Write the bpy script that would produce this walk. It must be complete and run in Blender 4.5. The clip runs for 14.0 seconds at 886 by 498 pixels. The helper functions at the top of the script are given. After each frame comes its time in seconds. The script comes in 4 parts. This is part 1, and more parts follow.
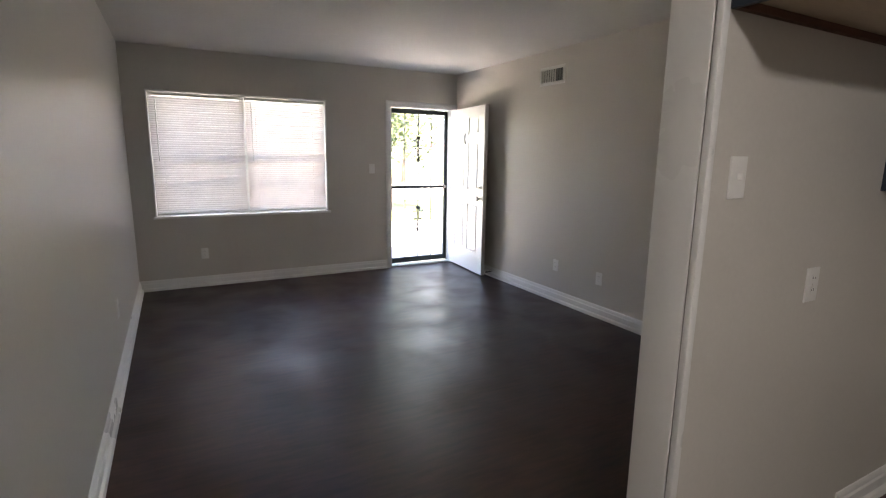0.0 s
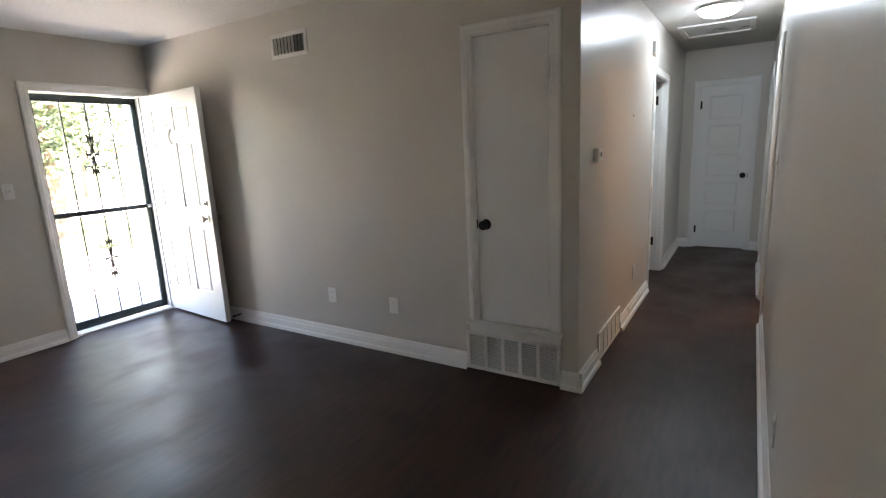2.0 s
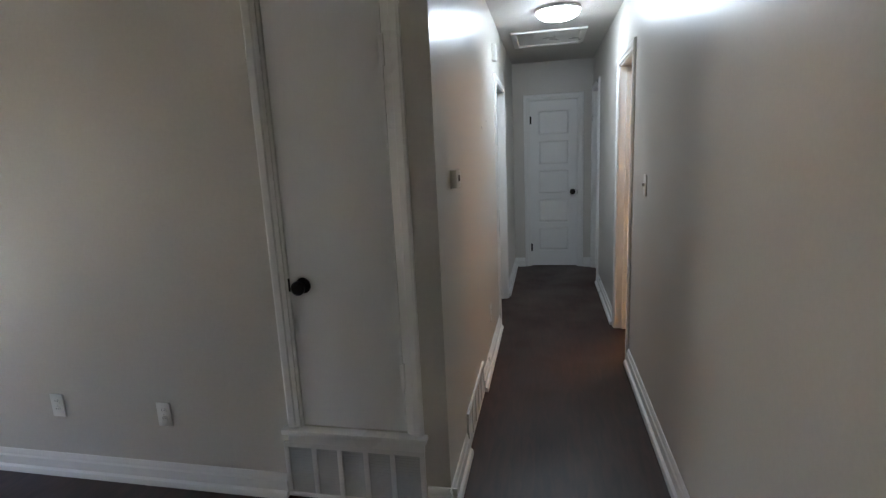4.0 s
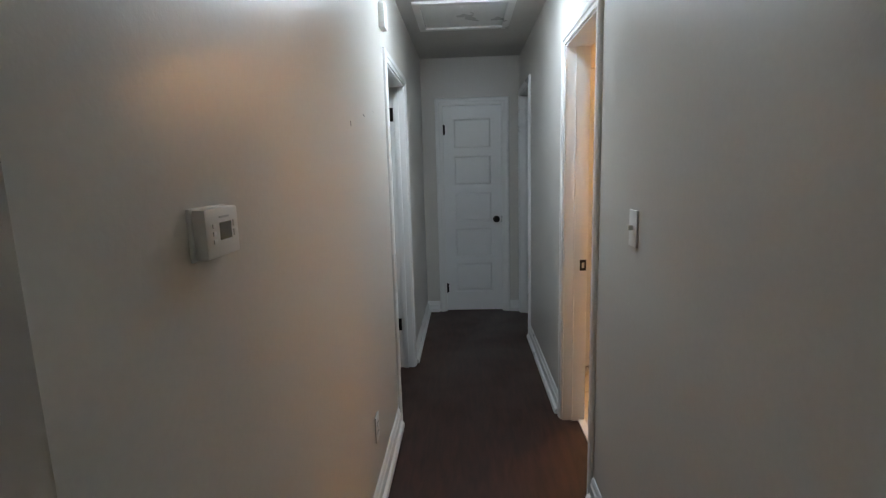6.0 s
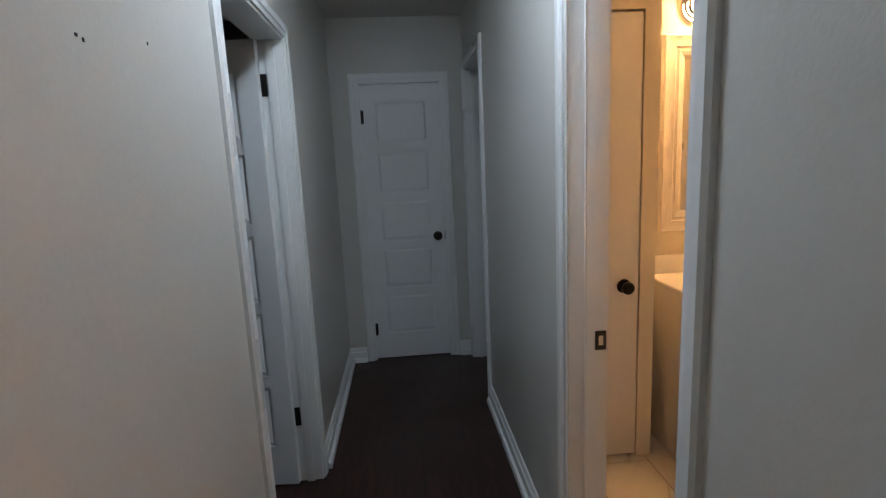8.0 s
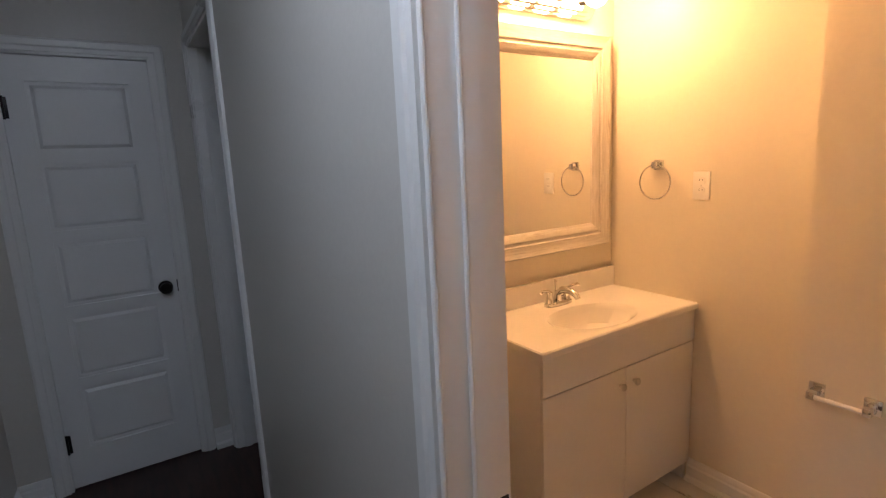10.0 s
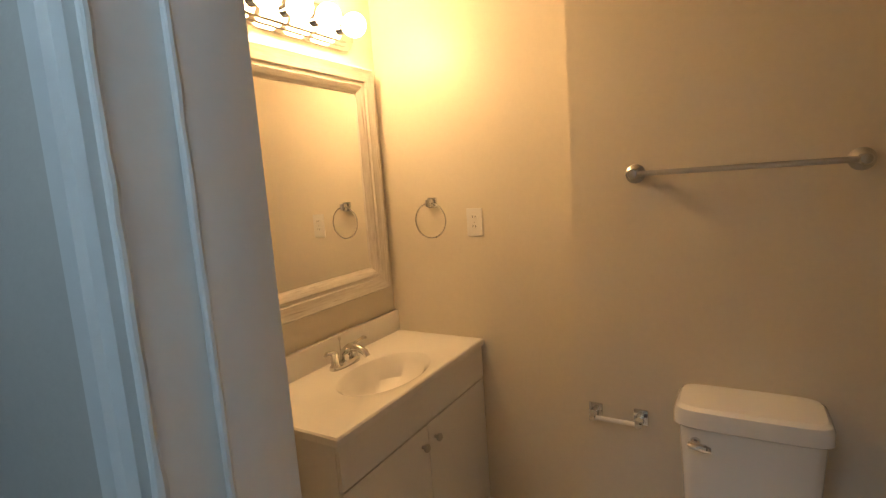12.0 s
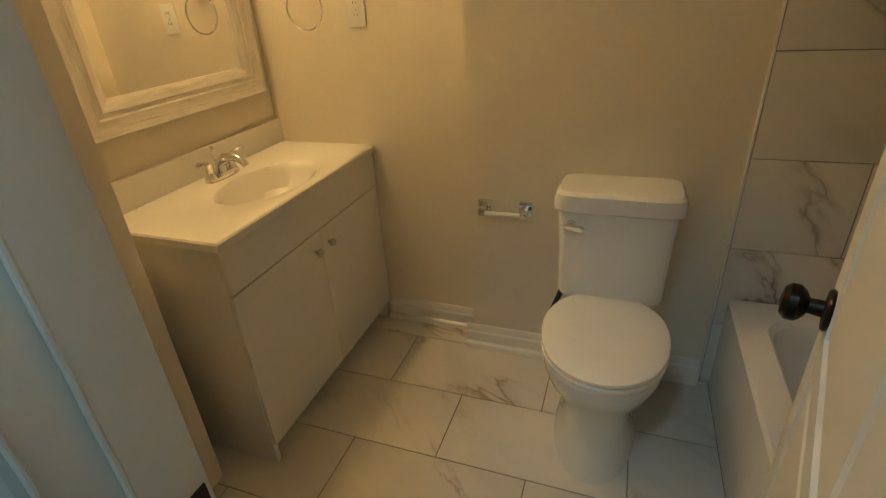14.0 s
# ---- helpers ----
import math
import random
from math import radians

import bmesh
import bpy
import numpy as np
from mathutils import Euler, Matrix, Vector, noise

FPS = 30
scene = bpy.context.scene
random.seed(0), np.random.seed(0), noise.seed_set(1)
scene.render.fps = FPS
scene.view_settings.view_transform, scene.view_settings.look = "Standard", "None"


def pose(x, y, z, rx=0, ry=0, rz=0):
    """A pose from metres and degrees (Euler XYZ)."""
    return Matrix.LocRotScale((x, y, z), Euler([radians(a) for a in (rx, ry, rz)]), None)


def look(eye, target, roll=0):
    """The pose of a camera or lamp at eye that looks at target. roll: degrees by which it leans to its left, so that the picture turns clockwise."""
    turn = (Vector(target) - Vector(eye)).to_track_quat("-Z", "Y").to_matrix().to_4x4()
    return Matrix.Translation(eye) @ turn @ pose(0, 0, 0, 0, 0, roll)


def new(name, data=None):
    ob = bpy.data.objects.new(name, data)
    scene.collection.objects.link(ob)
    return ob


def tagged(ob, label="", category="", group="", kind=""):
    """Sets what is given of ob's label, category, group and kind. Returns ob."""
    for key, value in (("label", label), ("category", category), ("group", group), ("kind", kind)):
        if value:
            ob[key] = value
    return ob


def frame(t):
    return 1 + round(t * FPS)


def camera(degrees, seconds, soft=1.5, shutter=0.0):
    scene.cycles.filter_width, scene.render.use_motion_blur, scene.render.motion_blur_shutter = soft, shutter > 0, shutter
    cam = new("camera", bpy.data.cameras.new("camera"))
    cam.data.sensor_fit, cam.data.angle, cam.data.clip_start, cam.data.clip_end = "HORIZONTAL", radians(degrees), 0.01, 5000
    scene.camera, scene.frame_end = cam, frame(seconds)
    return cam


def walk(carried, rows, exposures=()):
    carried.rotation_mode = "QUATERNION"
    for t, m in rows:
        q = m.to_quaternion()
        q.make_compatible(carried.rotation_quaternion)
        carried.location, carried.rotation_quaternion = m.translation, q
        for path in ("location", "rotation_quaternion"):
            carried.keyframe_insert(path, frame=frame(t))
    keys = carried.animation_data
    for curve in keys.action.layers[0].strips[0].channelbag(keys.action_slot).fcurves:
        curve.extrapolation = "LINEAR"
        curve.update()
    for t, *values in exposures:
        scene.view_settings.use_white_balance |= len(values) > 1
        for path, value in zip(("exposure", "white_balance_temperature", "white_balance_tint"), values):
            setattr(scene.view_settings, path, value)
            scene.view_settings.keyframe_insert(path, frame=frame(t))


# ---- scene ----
cam = camera(83.0, 14.0, soft=1.25)

# seconds, eye, target, roll
PATH = [
    (0, (-3.344, -0.965, 1.439), (-2.414, 0.767, 1.071), 0.8),
    (0.5, (-3.216, -0.613, 1.451), (-2.139, 1.031, 1.081), 0.2),
    (1, (-3.095, -0.275, 1.444), (-1.812, 1.213, 1.071), -0.6),
    (1.5, (-2.894, -0.034, 1.431), (-1.406, 1.246, 1.048), -1.7),
    (2, (-2.719, 0.145, 1.454), (-1.053, 1.175, 1.051), -2.7),
    (2.5, (-2.588, 0.305, 1.475), (-0.809, 1.124, 1.067), -3.3),
    (3, (-2.375, 0.394, 1.464), (-0.535, 1.07, 1.066), -3.2),
    (3.5, (-2.082, 0.434, 1.473), (-0.193, 0.974, 1.096), -2.7),
    (4, (-1.805, 0.539, 1.475), (0.116, 0.946, 1.095), -2.7),
    (4.2, (-1.698, 0.529, 1.468), (0.233, 0.9, 1.103), -3.0),
    (6.3, (-0.224, 0.528, 1.45), (1.748, 0.592, 1.123), -1.9),
    (6.5, (-0.095, 0.542, 1.452), (1.877, 0.587, 1.123), -2.3),
    (7, (0.238, 0.541, 1.466), (2.21, 0.53, 1.138), -2.7),
    (7.2, (0.359, 0.524, 1.461), (2.33, 0.505, 1.123), -2.6),
    (9.3, (1.491, 0.433, 1.474), (3.348, -0.231, 1.144), -3.1),
    (9.5, (1.557, 0.398, 1.491), (3.374, -0.363, 1.15), -3.0),
    (10, (1.666, 0.371, 1.493), (3.326, -0.688, 1.146), -2.7),
    (10.5, (1.742, 0.258, 1.477), (3.181, -1.095, 1.166), -2.8),
    (11, (1.795, 0.22, 1.49), (3.005, -1.349, 1.219), -3.4),
    (11.5, (1.857, 0.203, 1.51), (2.925, -1.47, 1.266), -4.0),
    (12, (1.89, 0.192, 1.513), (2.909, -1.509, 1.251), -4.1),
    (12.5, (1.902, 0.186, 1.491), (2.853, -1.533, 1.12), -3.8),
    (13, (1.881, 0.169, 1.448), (2.725, -1.554, 0.884), -3.9),
    (13.5, (1.87, 0.152, 1.421), (2.593, -1.555, 0.671), -3.7),
    (14, (1.866, 0.135, 1.396), (2.504, -1.519, 0.471), -3.7),
]
walk(cam, [(t, look(eye, target, roll)) for t, eye, target, roll in PATH],
     exposures=[(0.0, 4.35, 7700, 21), (2.0, 4.62, 7750, 19), (4.0, 4.38, 7300, 17), (6.5, 4.22, 7200, 14), (7.2, 4.0, 6800, 12), (9.5, 3.6, 7100, 27), (11.0, 3.5, 6400, 13), (12.5, 2.95, 6100, 0), (14.0, 3.08, 6200, -13)])

# ---- world and sun ----
world = bpy.data.worlds.new("world")
scene.world = world
world.use_nodes = True
wn = world.node_tree.nodes
sky = wn.new("ShaderNodeTexSky")
sky.sky_type, sky.sun_disc = "NISHITA", False
sky.sun_elevation, sky.sun_rotation = radians(58), radians(160)
wn["Background"].inputs["Strength"].default_value = 0.15
world.node_tree.links.new(sky.outputs[0], wn["Background"].inputs["Color"])

sun_data = bpy.data.lights.new("sun", "SUN")
sun_data.energy, sun_data.angle, sun_data.color = 5.0, radians(0.5), (1.0, 0.95, 0.88)
sun = new("sun", sun_data)
sun_dir = Vector((math.sin(radians(160)) * math.cos(radians(58)), math.cos(radians(160)) * math.cos(radians(58)), math.sin(radians(58))))
sun.matrix_world = look(sun_dir * 40, (0, 0, 0))

# lamp output: hall dome, bathroom globes, kitchen dome
HALL_GLOW, BATH_GLOW, KITCHEN_GLOW = 3.8, 7.4, 6.6


# ---- materials ----
def nodes_of(name):
    m = bpy.data.materials.new(name)
    m.use_nodes = True
    return m, m.node_tree.nodes, m.node_tree.links, m.node_tree.nodes["Principled BSDF"]


def coords(n, l, stretch=(1, 1, 1), shuffle=False):
    """World position, stretched, and moved by each piece's random number."""
    geo = n.new("ShaderNodeNewGeometry")
    mp = n.new("ShaderNodeMapping")
    mp.inputs["Scale"].default_value = stretch
    l.new(geo.outputs["Position"], mp.inputs["Vector"])
    if shuffle:
        info, mul = n.new("ShaderNodeObjectInfo"), n.new("ShaderNodeMath")
        mul.operation, mul.inputs[1].default_value = "MULTIPLY", 37.0
        l.new(info.outputs["Random"], mul.inputs[0])
        add = n.new("ShaderNodeVectorMath")
        l.new(mp.outputs[0], add.inputs[0])
        l.new(mul.outputs[0], add.inputs[1])
        return add.outputs[0]
    return mp.outputs[0]


def noise_of(n, l, vec, scale, detail=3.0, distortion=0.0, rough=0.5):
    t = n.new("ShaderNodeTexNoise")
    t.inputs["Scale"].default_value, t.inputs["Detail"].default_value = scale, detail
    t.inputs["Distortion"].default_value, t.inputs["Roughness"].default_value = distortion, rough
    l.new(vec, t.inputs["Vector"])
    return t.outputs["Fac"]


def ramp_of(n, l, fac, stops):
    r = n.new("ShaderNodeValToRGB")
    while len(r.color_ramp.elements) < len(stops):
        r.color_ramp.elements.new(0.5)
    for e, (pos, col) in zip(r.color_ramp.elements, stops):
        e.position, e.color = pos, (*col, 1) if len(col) == 3 else col
    l.new(fac, r.inputs["Fac"])
    return r.outputs["Color"]


def mix_of(n, l, fac, a, b, blend="MIX"):
    m = n.new("ShaderNodeMix")
    m.data_type, m.blend_type = "RGBA", blend
    for sock, val in ((m.inputs[0], fac), (m.inputs[6], a), (m.inputs[7], b)):
        if isinstance(val, (int, float)):
            sock.default_value = val
        elif isinstance(val, tuple):
            sock.default_value = (*val, 1)
        else:
            l.new(val, sock)
    return m.outputs[2]


def bump_of(n, l, bsdf, height, strength, distance=0.002):
    b = n.new("ShaderNodeBump")
    b.inputs["Strength"].default_value, b.inputs["Distance"].default_value = strength, distance
    l.new(height, b.inputs["Height"])
    l.new(b.outputs[0], bsdf.inputs["Normal"])


def surface(name, color, rough=0.5, metal=0.0, vary=0.06, scales=(2.0, 40.0), bump=0.1, bump_scale=180.0, bump_depth=0.001, spec=0.5, stretch=(1, 1, 1)):
    """A paint, plastic, metal or ceramic with wear at two scales and fine relief."""
    m, n, l, b = nodes_of(name)
    vec = coords(n, l, stretch)
    big, small = noise_of(n, l, vec, scales[0], 4), noise_of(n, l, vec, scales[1], 3)
    both = mix_of(n, l, 0.4, big, small)
    dark, light = tuple(c * (1 - vary) for c in color), tuple(min(1, c * (1 + vary)) for c in color)
    l.new(ramp_of(n, l, both, [(0.3, dark), (0.7, light)]), b.inputs["Base Color"])
    l.new(ramp_of(n, l, big, [(0.3, (rough * 0.88,) * 3), (0.7, (min(1, rough * 1.12),) * 3)]), b.inputs["Roughness"])
    b.inputs["Metallic"].default_value = metal
    b.inputs["Specular IOR Level"].default_value = spec
    if bump:
        bump_of(n, l, b, noise_of(n, l, vec, bump_scale, 2), bump, bump_depth)
    return m


def glow(name, color, strength):
    m, n, l, b = nodes_of(name)
    b.inputs["Base Color"].default_value = (0.9, 0.9, 0.9, 1)
    b.inputs["Emission Color"].default_value = (*color, 1)
    b.inputs["Emission Strength"].default_value = strength
    return m


def floor_material():
    m, n, l, b = nodes_of("dark vinyl floor")
    vec = coords(n, l)
    grain = noise_of(n, l, coords(n, l, (2.5, 16.0, 1)), 2.0, 5, 0.6)
    blotch = noise_of(n, l, vec, 2.3, 2, 0.3, 0.5)
    brick = n.new("ShaderNodeTexBrick")
    brick.inputs["Scale"].default_value = 1.0
    brick.inputs["Brick Width"].default_value, brick.inputs["Row Height"].default_value = 1.2, 0.15
    brick.inputs["Mortar Size"].default_value = 0.0012
    brick.inputs["Color1"].default_value, brick.inputs["Color2"].default_value = (0.9, 0.9, 0.9, 1), (1.1, 1.08, 1.06, 1)
    brick.inputs["Mortar"].default_value = (0.7, 0.7, 0.7, 1)
    l.new(vec, brick.inputs["Vector"])
    col = ramp_of(n, l, grain, [(0.3, (0.021, 0.0078, 0.0052)), (0.7, (0.050, 0.0195, 0.0135))])
    col = mix_of(n, l, 1.0, col, brick.outputs["Color"], "MULTIPLY")
    l.new(col, b.inputs["Base Color"])
    l.new(ramp_of(n, l, blotch, [(0.25, (0.30,) * 3), (0.5, (0.40,) * 3), (0.75, (0.54,) * 3)]), b.inputs["Roughness"])
    b.inputs["Specular IOR Level"].default_value = 0.42
    mixed = mix_of(n, l, 0.25, noise_of(n, l, vec, 70, 3), brick.outputs["Fac"])
    bump_of(n, l, b, mixed, 0.10, 0.002)
    return m


def marble_material(name, base, rough, vein_color, reach, size, slant):
    m, n, l, b = nodes_of(name)
    vec = coords(n, l, (1, 1, 1), True)
    turn, long = n.new("ShaderNodeMapping"), n.new("ShaderNodeMapping")
    turn.inputs["Rotation"].default_value = slant
    long.inputs["Scale"].default_value = (0.42, 1.0, 1.0)
    l.new(vec, turn.inputs["Vector"]), l.new(turn.outputs[0], long.inputs["Vector"])
    vec = long.outputs[0]
    a = n.new("ShaderNodeMath")
    a.operation, a.inputs[1].default_value = "SUBTRACT", 0.5
    l.new(noise_of(n, l, vec, size, 5, 0.5, 0.55), a.inputs[0])
    ab = n.new("ShaderNodeMath")
    ab.operation = "ABSOLUTE"
    l.new(a.outputs[0], ab.inputs[0])
    vein = ramp_of(n, l, ab.outputs[0], [(0.0, (0.9, 0.9, 0.9)), (0.006, (0.55, 0.55, 0.55)), (0.016, (0.2, 0.2, 0.2)), (0.045, (0, 0, 0))])
    where = ramp_of(n, l, noise_of(n, l, vec, 3.1, 2), [(reach, (0, 0, 0)), (reach + 0.14, (1, 1, 1))])
    mask = mix_of(n, l, 1.0, vein, where, "MULTIPLY")
    cloud = ramp_of(n, l, noise_of(n, l, vec, 4.0, 6, 0.8), [(0.35, tuple(c * 0.86 for c in base)), (0.65, base)])
    l.new(mix_of(n, l, mask, cloud, vein_color), b.inputs["Base Color"])
    b.inputs["Roughness"].default_value = rough
    bump_of(n, l, b, noise_of(n, l, vec, 60, 2), 0.03, 0.001)
    return m


def distressed(name, stretch):
    m, n, l, b = nodes_of(name)
    vec = coords(n, l, stretch)
    streak = noise_of(n, l, vec, 9.0, 5, 0.2, 0.6)
    worn = ramp_of(n, l, streak, [(0.62, (0, 0, 0)), (0.72, (0.6, 0.6, 0.6))])
    wash = ramp_of(n, l, noise_of(n, l, vec, 22, 3), [(0.3, (0.64, 0.59, 0.53)), (0.7, (0.77, 0.73, 0.67))])
    l.new(mix_of(n, l, worn, wash, (0.27, 0.20, 0.15)), b.inputs["Base Color"])
    b.inputs["Roughness"].default_value = 0.6
    bump_of(n, l, b, streak, 0.3, 0.002)
    return m


def slat_material():
    m, n, l, b = nodes_of("vinyl slat")
    out = n["Material Output"]
    d, t, mx = n.new("ShaderNodeBsdfDiffuse"), n.new("ShaderNodeBsdfTranslucent"), n.new("ShaderNodeMixShader")
    vec = coords(n, l)
    c = ramp_of(n, l, noise_of(n, l, vec, 6, 3), [(0.3, (0.74, 0.69, 0.68)), (0.7, (0.80, 0.76, 0.75))])
    l.new(c, d.inputs["Color"]), l.new(c, t.inputs["Color"])
    mx.inputs[0].default_value = 0.11
    l.new(d.outputs[0], mx.inputs[1]), l.new(t.outputs[0], mx.inputs[2]), l.new(mx.outputs[0], out.inputs["Surface"])
    return m


def leaf_material(name, dark, light):
    m, n, l, b = nodes_of(name)
    geo = n.new("ShaderNodeNewGeometry")
    l.new(ramp_of(n, l, geo.outputs["Random Per Island"], [(0.0, dark), (1.0, light)]), b.inputs["Base Color"])
    b.inputs["Roughness"].default_value = 0.6
    return m


def glass_material():
    m, n, l, b = nodes_of("window glass")
    b.inputs["Base Color"].default_value = (0.97, 0.99, 0.98, 1)
    b.inputs["Roughness"].default_value = 0.0
    b.inputs["Transmission Weight"].default_value = 1.0
    b.inputs["IOR"].default_value = 1.02
    return m


WALL = surface("greige wall paint", (0.60, 0.565, 0.515), 0.33, vary=0.045, scales=(1.3, 60), bump=0.3, bump_scale=115, bump_depth=0.0012)
BATHWALL = surface("cream bathroom paint", (0.77, 0.71, 0.60), 0.4, vary=0.03, scales=(1.5, 60), bump=0.15, bump_scale=120, bump_depth=0.0012)
CEIL = surface("textured ceiling paint", (0.62, 0.60, 0.57), 0.8, vary=0.05, scales=(3, 45), bump=0.7, bump_scale=45, bump_depth=0.004)
TRIM = surface("white trim enamel", (0.78, 0.77, 0.745), 0.3, vary=0.03, scales=(2, 70), bump=0.12, bump_scale=90)
DOORW = surface("white door enamel", (0.79, 0.785, 0.77), 0.33, vary=0.025, scales=(2.5, 80), bump=0.1, bump_scale=120)
FLOOR = floor_material()
BLACK = surface("oil rubbed bronze", (0.018, 0.014, 0.012), 0.36, 0.7, vary=0.25, bump=0.05)
STEEL = surface("satin nickel", (0.55, 0.53, 0.50), 0.3, 1.0, vary=0.06, bump=0.02)
CHROME = surface("polished chrome", (0.72, 0.72, 0.72), 0.08, 1.0, vary=0.03, bump=0.0)
PLASTIC = surface("white plastic", (0.80, 0.79, 0.76), 0.38, vary=0.02, bump=0.03)
# dark colour for the shade in ducts and slots, and for wall nicks
DARK = surface("painted cavity shade and dark nicks", (0.03, 0.03, 0.03), 0.7, vary=0.3)
GRILLE = surface("white stamped metal", (0.72, 0.71, 0.69), 0.4, vary=0.05, bump=0.06)
# darker grey for the last three blades of the wall register
GRILLE_D = surface("grey damper blade", (0.22, 0.23, 0.24), 0.5, vary=0.15, bump=0.05)
# a darker grey than the grille's rim and dividers
LOUVRE = surface("greyer white louvre", (0.52, 0.52, 0.51), 0.5, vary=0.08, bump=0.05)
BLUE = surface("navy cabinet paint", (0.022, 0.038, 0.060), 0.4, vary=0.1, bump=0.08)
PLY = surface("raw plywood", (0.52, 0.42, 0.31), 0.7, vary=0.12, scales=(3, 30), stretch=(1, 8, 1))
BROWNWOOD = surface("stained wood rail", (0.11, 0.045, 0.025), 0.6, vary=0.2, scales=(4, 40))
SECURITY = surface("dark green security door paint", (0.02, 0.032, 0.032), 0.45, 0.2, vary=0.15, bump=0.1)
IRON = surface("black wrought iron", (0.02, 0.02, 0.022), 0.5, 0.3, vary=0.2)
SLAT = slat_material()
GLASS = glass_material()
CERAMIC = surface("white vitreous china", (0.80, 0.80, 0.78), 0.1, vary=0.01, bump=0.0)
SEATP = surface("white toilet seat plastic", (0.80, 0.79, 0.77), 0.22, vary=0.015, bump=0.02)
CULT = surface("white cultured marble", (0.82, 0.80, 0.77), 0.14, vary=0.015, scales=(5, 60), bump=0.0)
VANITY = surface("white cabinet laminate", (0.77, 0.755, 0.73), 0.36, vary=0.025, scales=(2, 50), bump=0.05)
TUB = surface("white tub enamel", (0.80, 0.80, 0.79), 0.14, vary=0.015, bump=0.0)
FTILE = marble_material("marble look floor tile", (0.72, 0.69, 0.64), 0.28, (0.30, 0.23, 0.17), 0.46, 2.9, (0, 0, radians(35)))
WTILE = marble_material("marble look wall tile", (0.74, 0.72, 0.69), 0.2, (0.16, 0.12, 0.09), 0.40, 2.2, (0, radians(52), 0))
GROUT = surface("grey grout", (0.22, 0.20, 0.18), 0.8, vary=0.15, scales=(5, 60), bump=0.3)
WOODV = distressed("whitewashed wood upright", (7, 7, 0.7))
WOODH = distressed("whitewashed wood level", (7, 0.7, 7))
mirror_mat, _n, _l, _b = nodes_of("mirror silver")
_b.inputs["Base Color"].default_value, _b.inputs["Metallic"].default_value, _b.inputs["Roughness"].default_value = (0.96, 0.96, 0.94, 1), 1.0, 0.005
HALLGLOW = glow("cool lamp diffuser", (0.60, 0.80, 1.0), HALL_GLOW)
BATHGLOW = glow("warm lamp globe", (1.0, 0.57, 0.24), BATH_GLOW)
KITGLOW = glow("neutral lamp diffuser", (0.86, 0.94, 1.0), KITCHEN_GLOW)
LCD = surface("grey lcd", (0.10, 0.11, 0.10), 0.2, vary=0.05, bump=0)
RUBBER = surface("black rubber", (0.02, 0.02, 0.02), 0.6, vary=0.2)
GRASS = surface("lawn", (0.09, 0.12, 0.045), 0.9, vary=0.35, scales=(0.4, 9), bump=0.8, bump_scale=30, bump_depth=0.03)
CONC = surface("sunlit concrete", (0.60, 0.58, 0.54), 0.85, vary=0.1, scales=(0.8, 20), bump=0.3)
BARK = surface("tree bark", (0.14, 0.10, 0.075), 0.9, vary=0.3, scales=(3, 20), bump=0.9, bump_scale=14, bump_depth=0.02)
LEAF = leaf_material("tree leaf", (0.06, 0.085, 0.035), (0.11, 0.14, 0.065))
RED = surface("red sign paint", (0.55, 0.05, 0.05), 0.5, vary=0.05)
SIGNW = surface("white sign board", (0.8, 0.8, 0.78), 0.5, vary=0.03)
BRICK = surface("far brick wall", (0.34, 0.20, 0.15), 0.9, vary=0.2, scales=(1, 12))
ROOFM = surface("far roof shingle", (0.12, 0.11, 0.105), 0.9, vary=0.25, scales=(1, 14))


# ---- mesh tools ----
def box(bm, x0, x1, y0, y1, z0, z1, bevel=0.0):
    r = bmesh.ops.create_cube(bm, size=1, matrix=Matrix.Translation(((x0 + x1) / 2, (y0 + y1) / 2, (z0 + z1) / 2)) @ Matrix.Diagonal((abs(x1 - x0), abs(y1 - y0), abs(z1 - z0), 1)))
    if bevel:
        es = list({e for v in r["verts"] for e in v.link_edges})
        bmesh.ops.bevel(bm, geom=es, offset=bevel, segments=2, affect="EDGES", profile=0.6)
    return bm


def boxes(*rows, bevel=0.0):
    bm = bmesh.new()
    for r in rows:
        box(bm, *r, bevel=bevel)
    return bm


def tube(bm, pts, radii, seg=12, caps=True):
    """A round rod along points, with a radius at each."""
    pts = [Vector(p) for p in pts]
    if isinstance(radii, (int, float)):
        radii = [radii] * len(pts)
    rings, side = [], None
    for i, p in enumerate(pts):
        d = (pts[min(i + 1, len(pts) - 1)] - pts[max(i - 1, 0)]).normalized()
        side = d.orthogonal().normalized() if side is None else (side - d * side.dot(d)).normalized()
        up = d.cross(side)
        rings.append([bm.verts.new(p + (side * math.cos(a) + up * math.sin(a)) * radii[i]) for a in (2 * math.pi * k / seg for k in range(seg))])
    skin(bm, rings, caps)
    return bm


def skin(bm, rings, caps=True):
    seg = len(rings[0])
    for a, b in zip(rings, rings[1:]):
        for k in range(seg):
            bm.faces.new((a[k], a[(k + 1) % seg], b[(k + 1) % seg], b[k]))
    if caps:
        bm.faces.new(rings[0][::-1])
        bm.faces.new(rings[-1])


def turned(profile, axis=(0, 0, 1), at=(0, 0, 0), seg=24):
    """A lathe shape: (distance along the axis, radius) rows."""
    bm = bmesh.new()
    a = Vector(axis).normalized()
    tube(bm, [Vector(at) + a * d for d, _ in profile], [max(r, 0.0004) for _, r in profile], seg)
    return bm


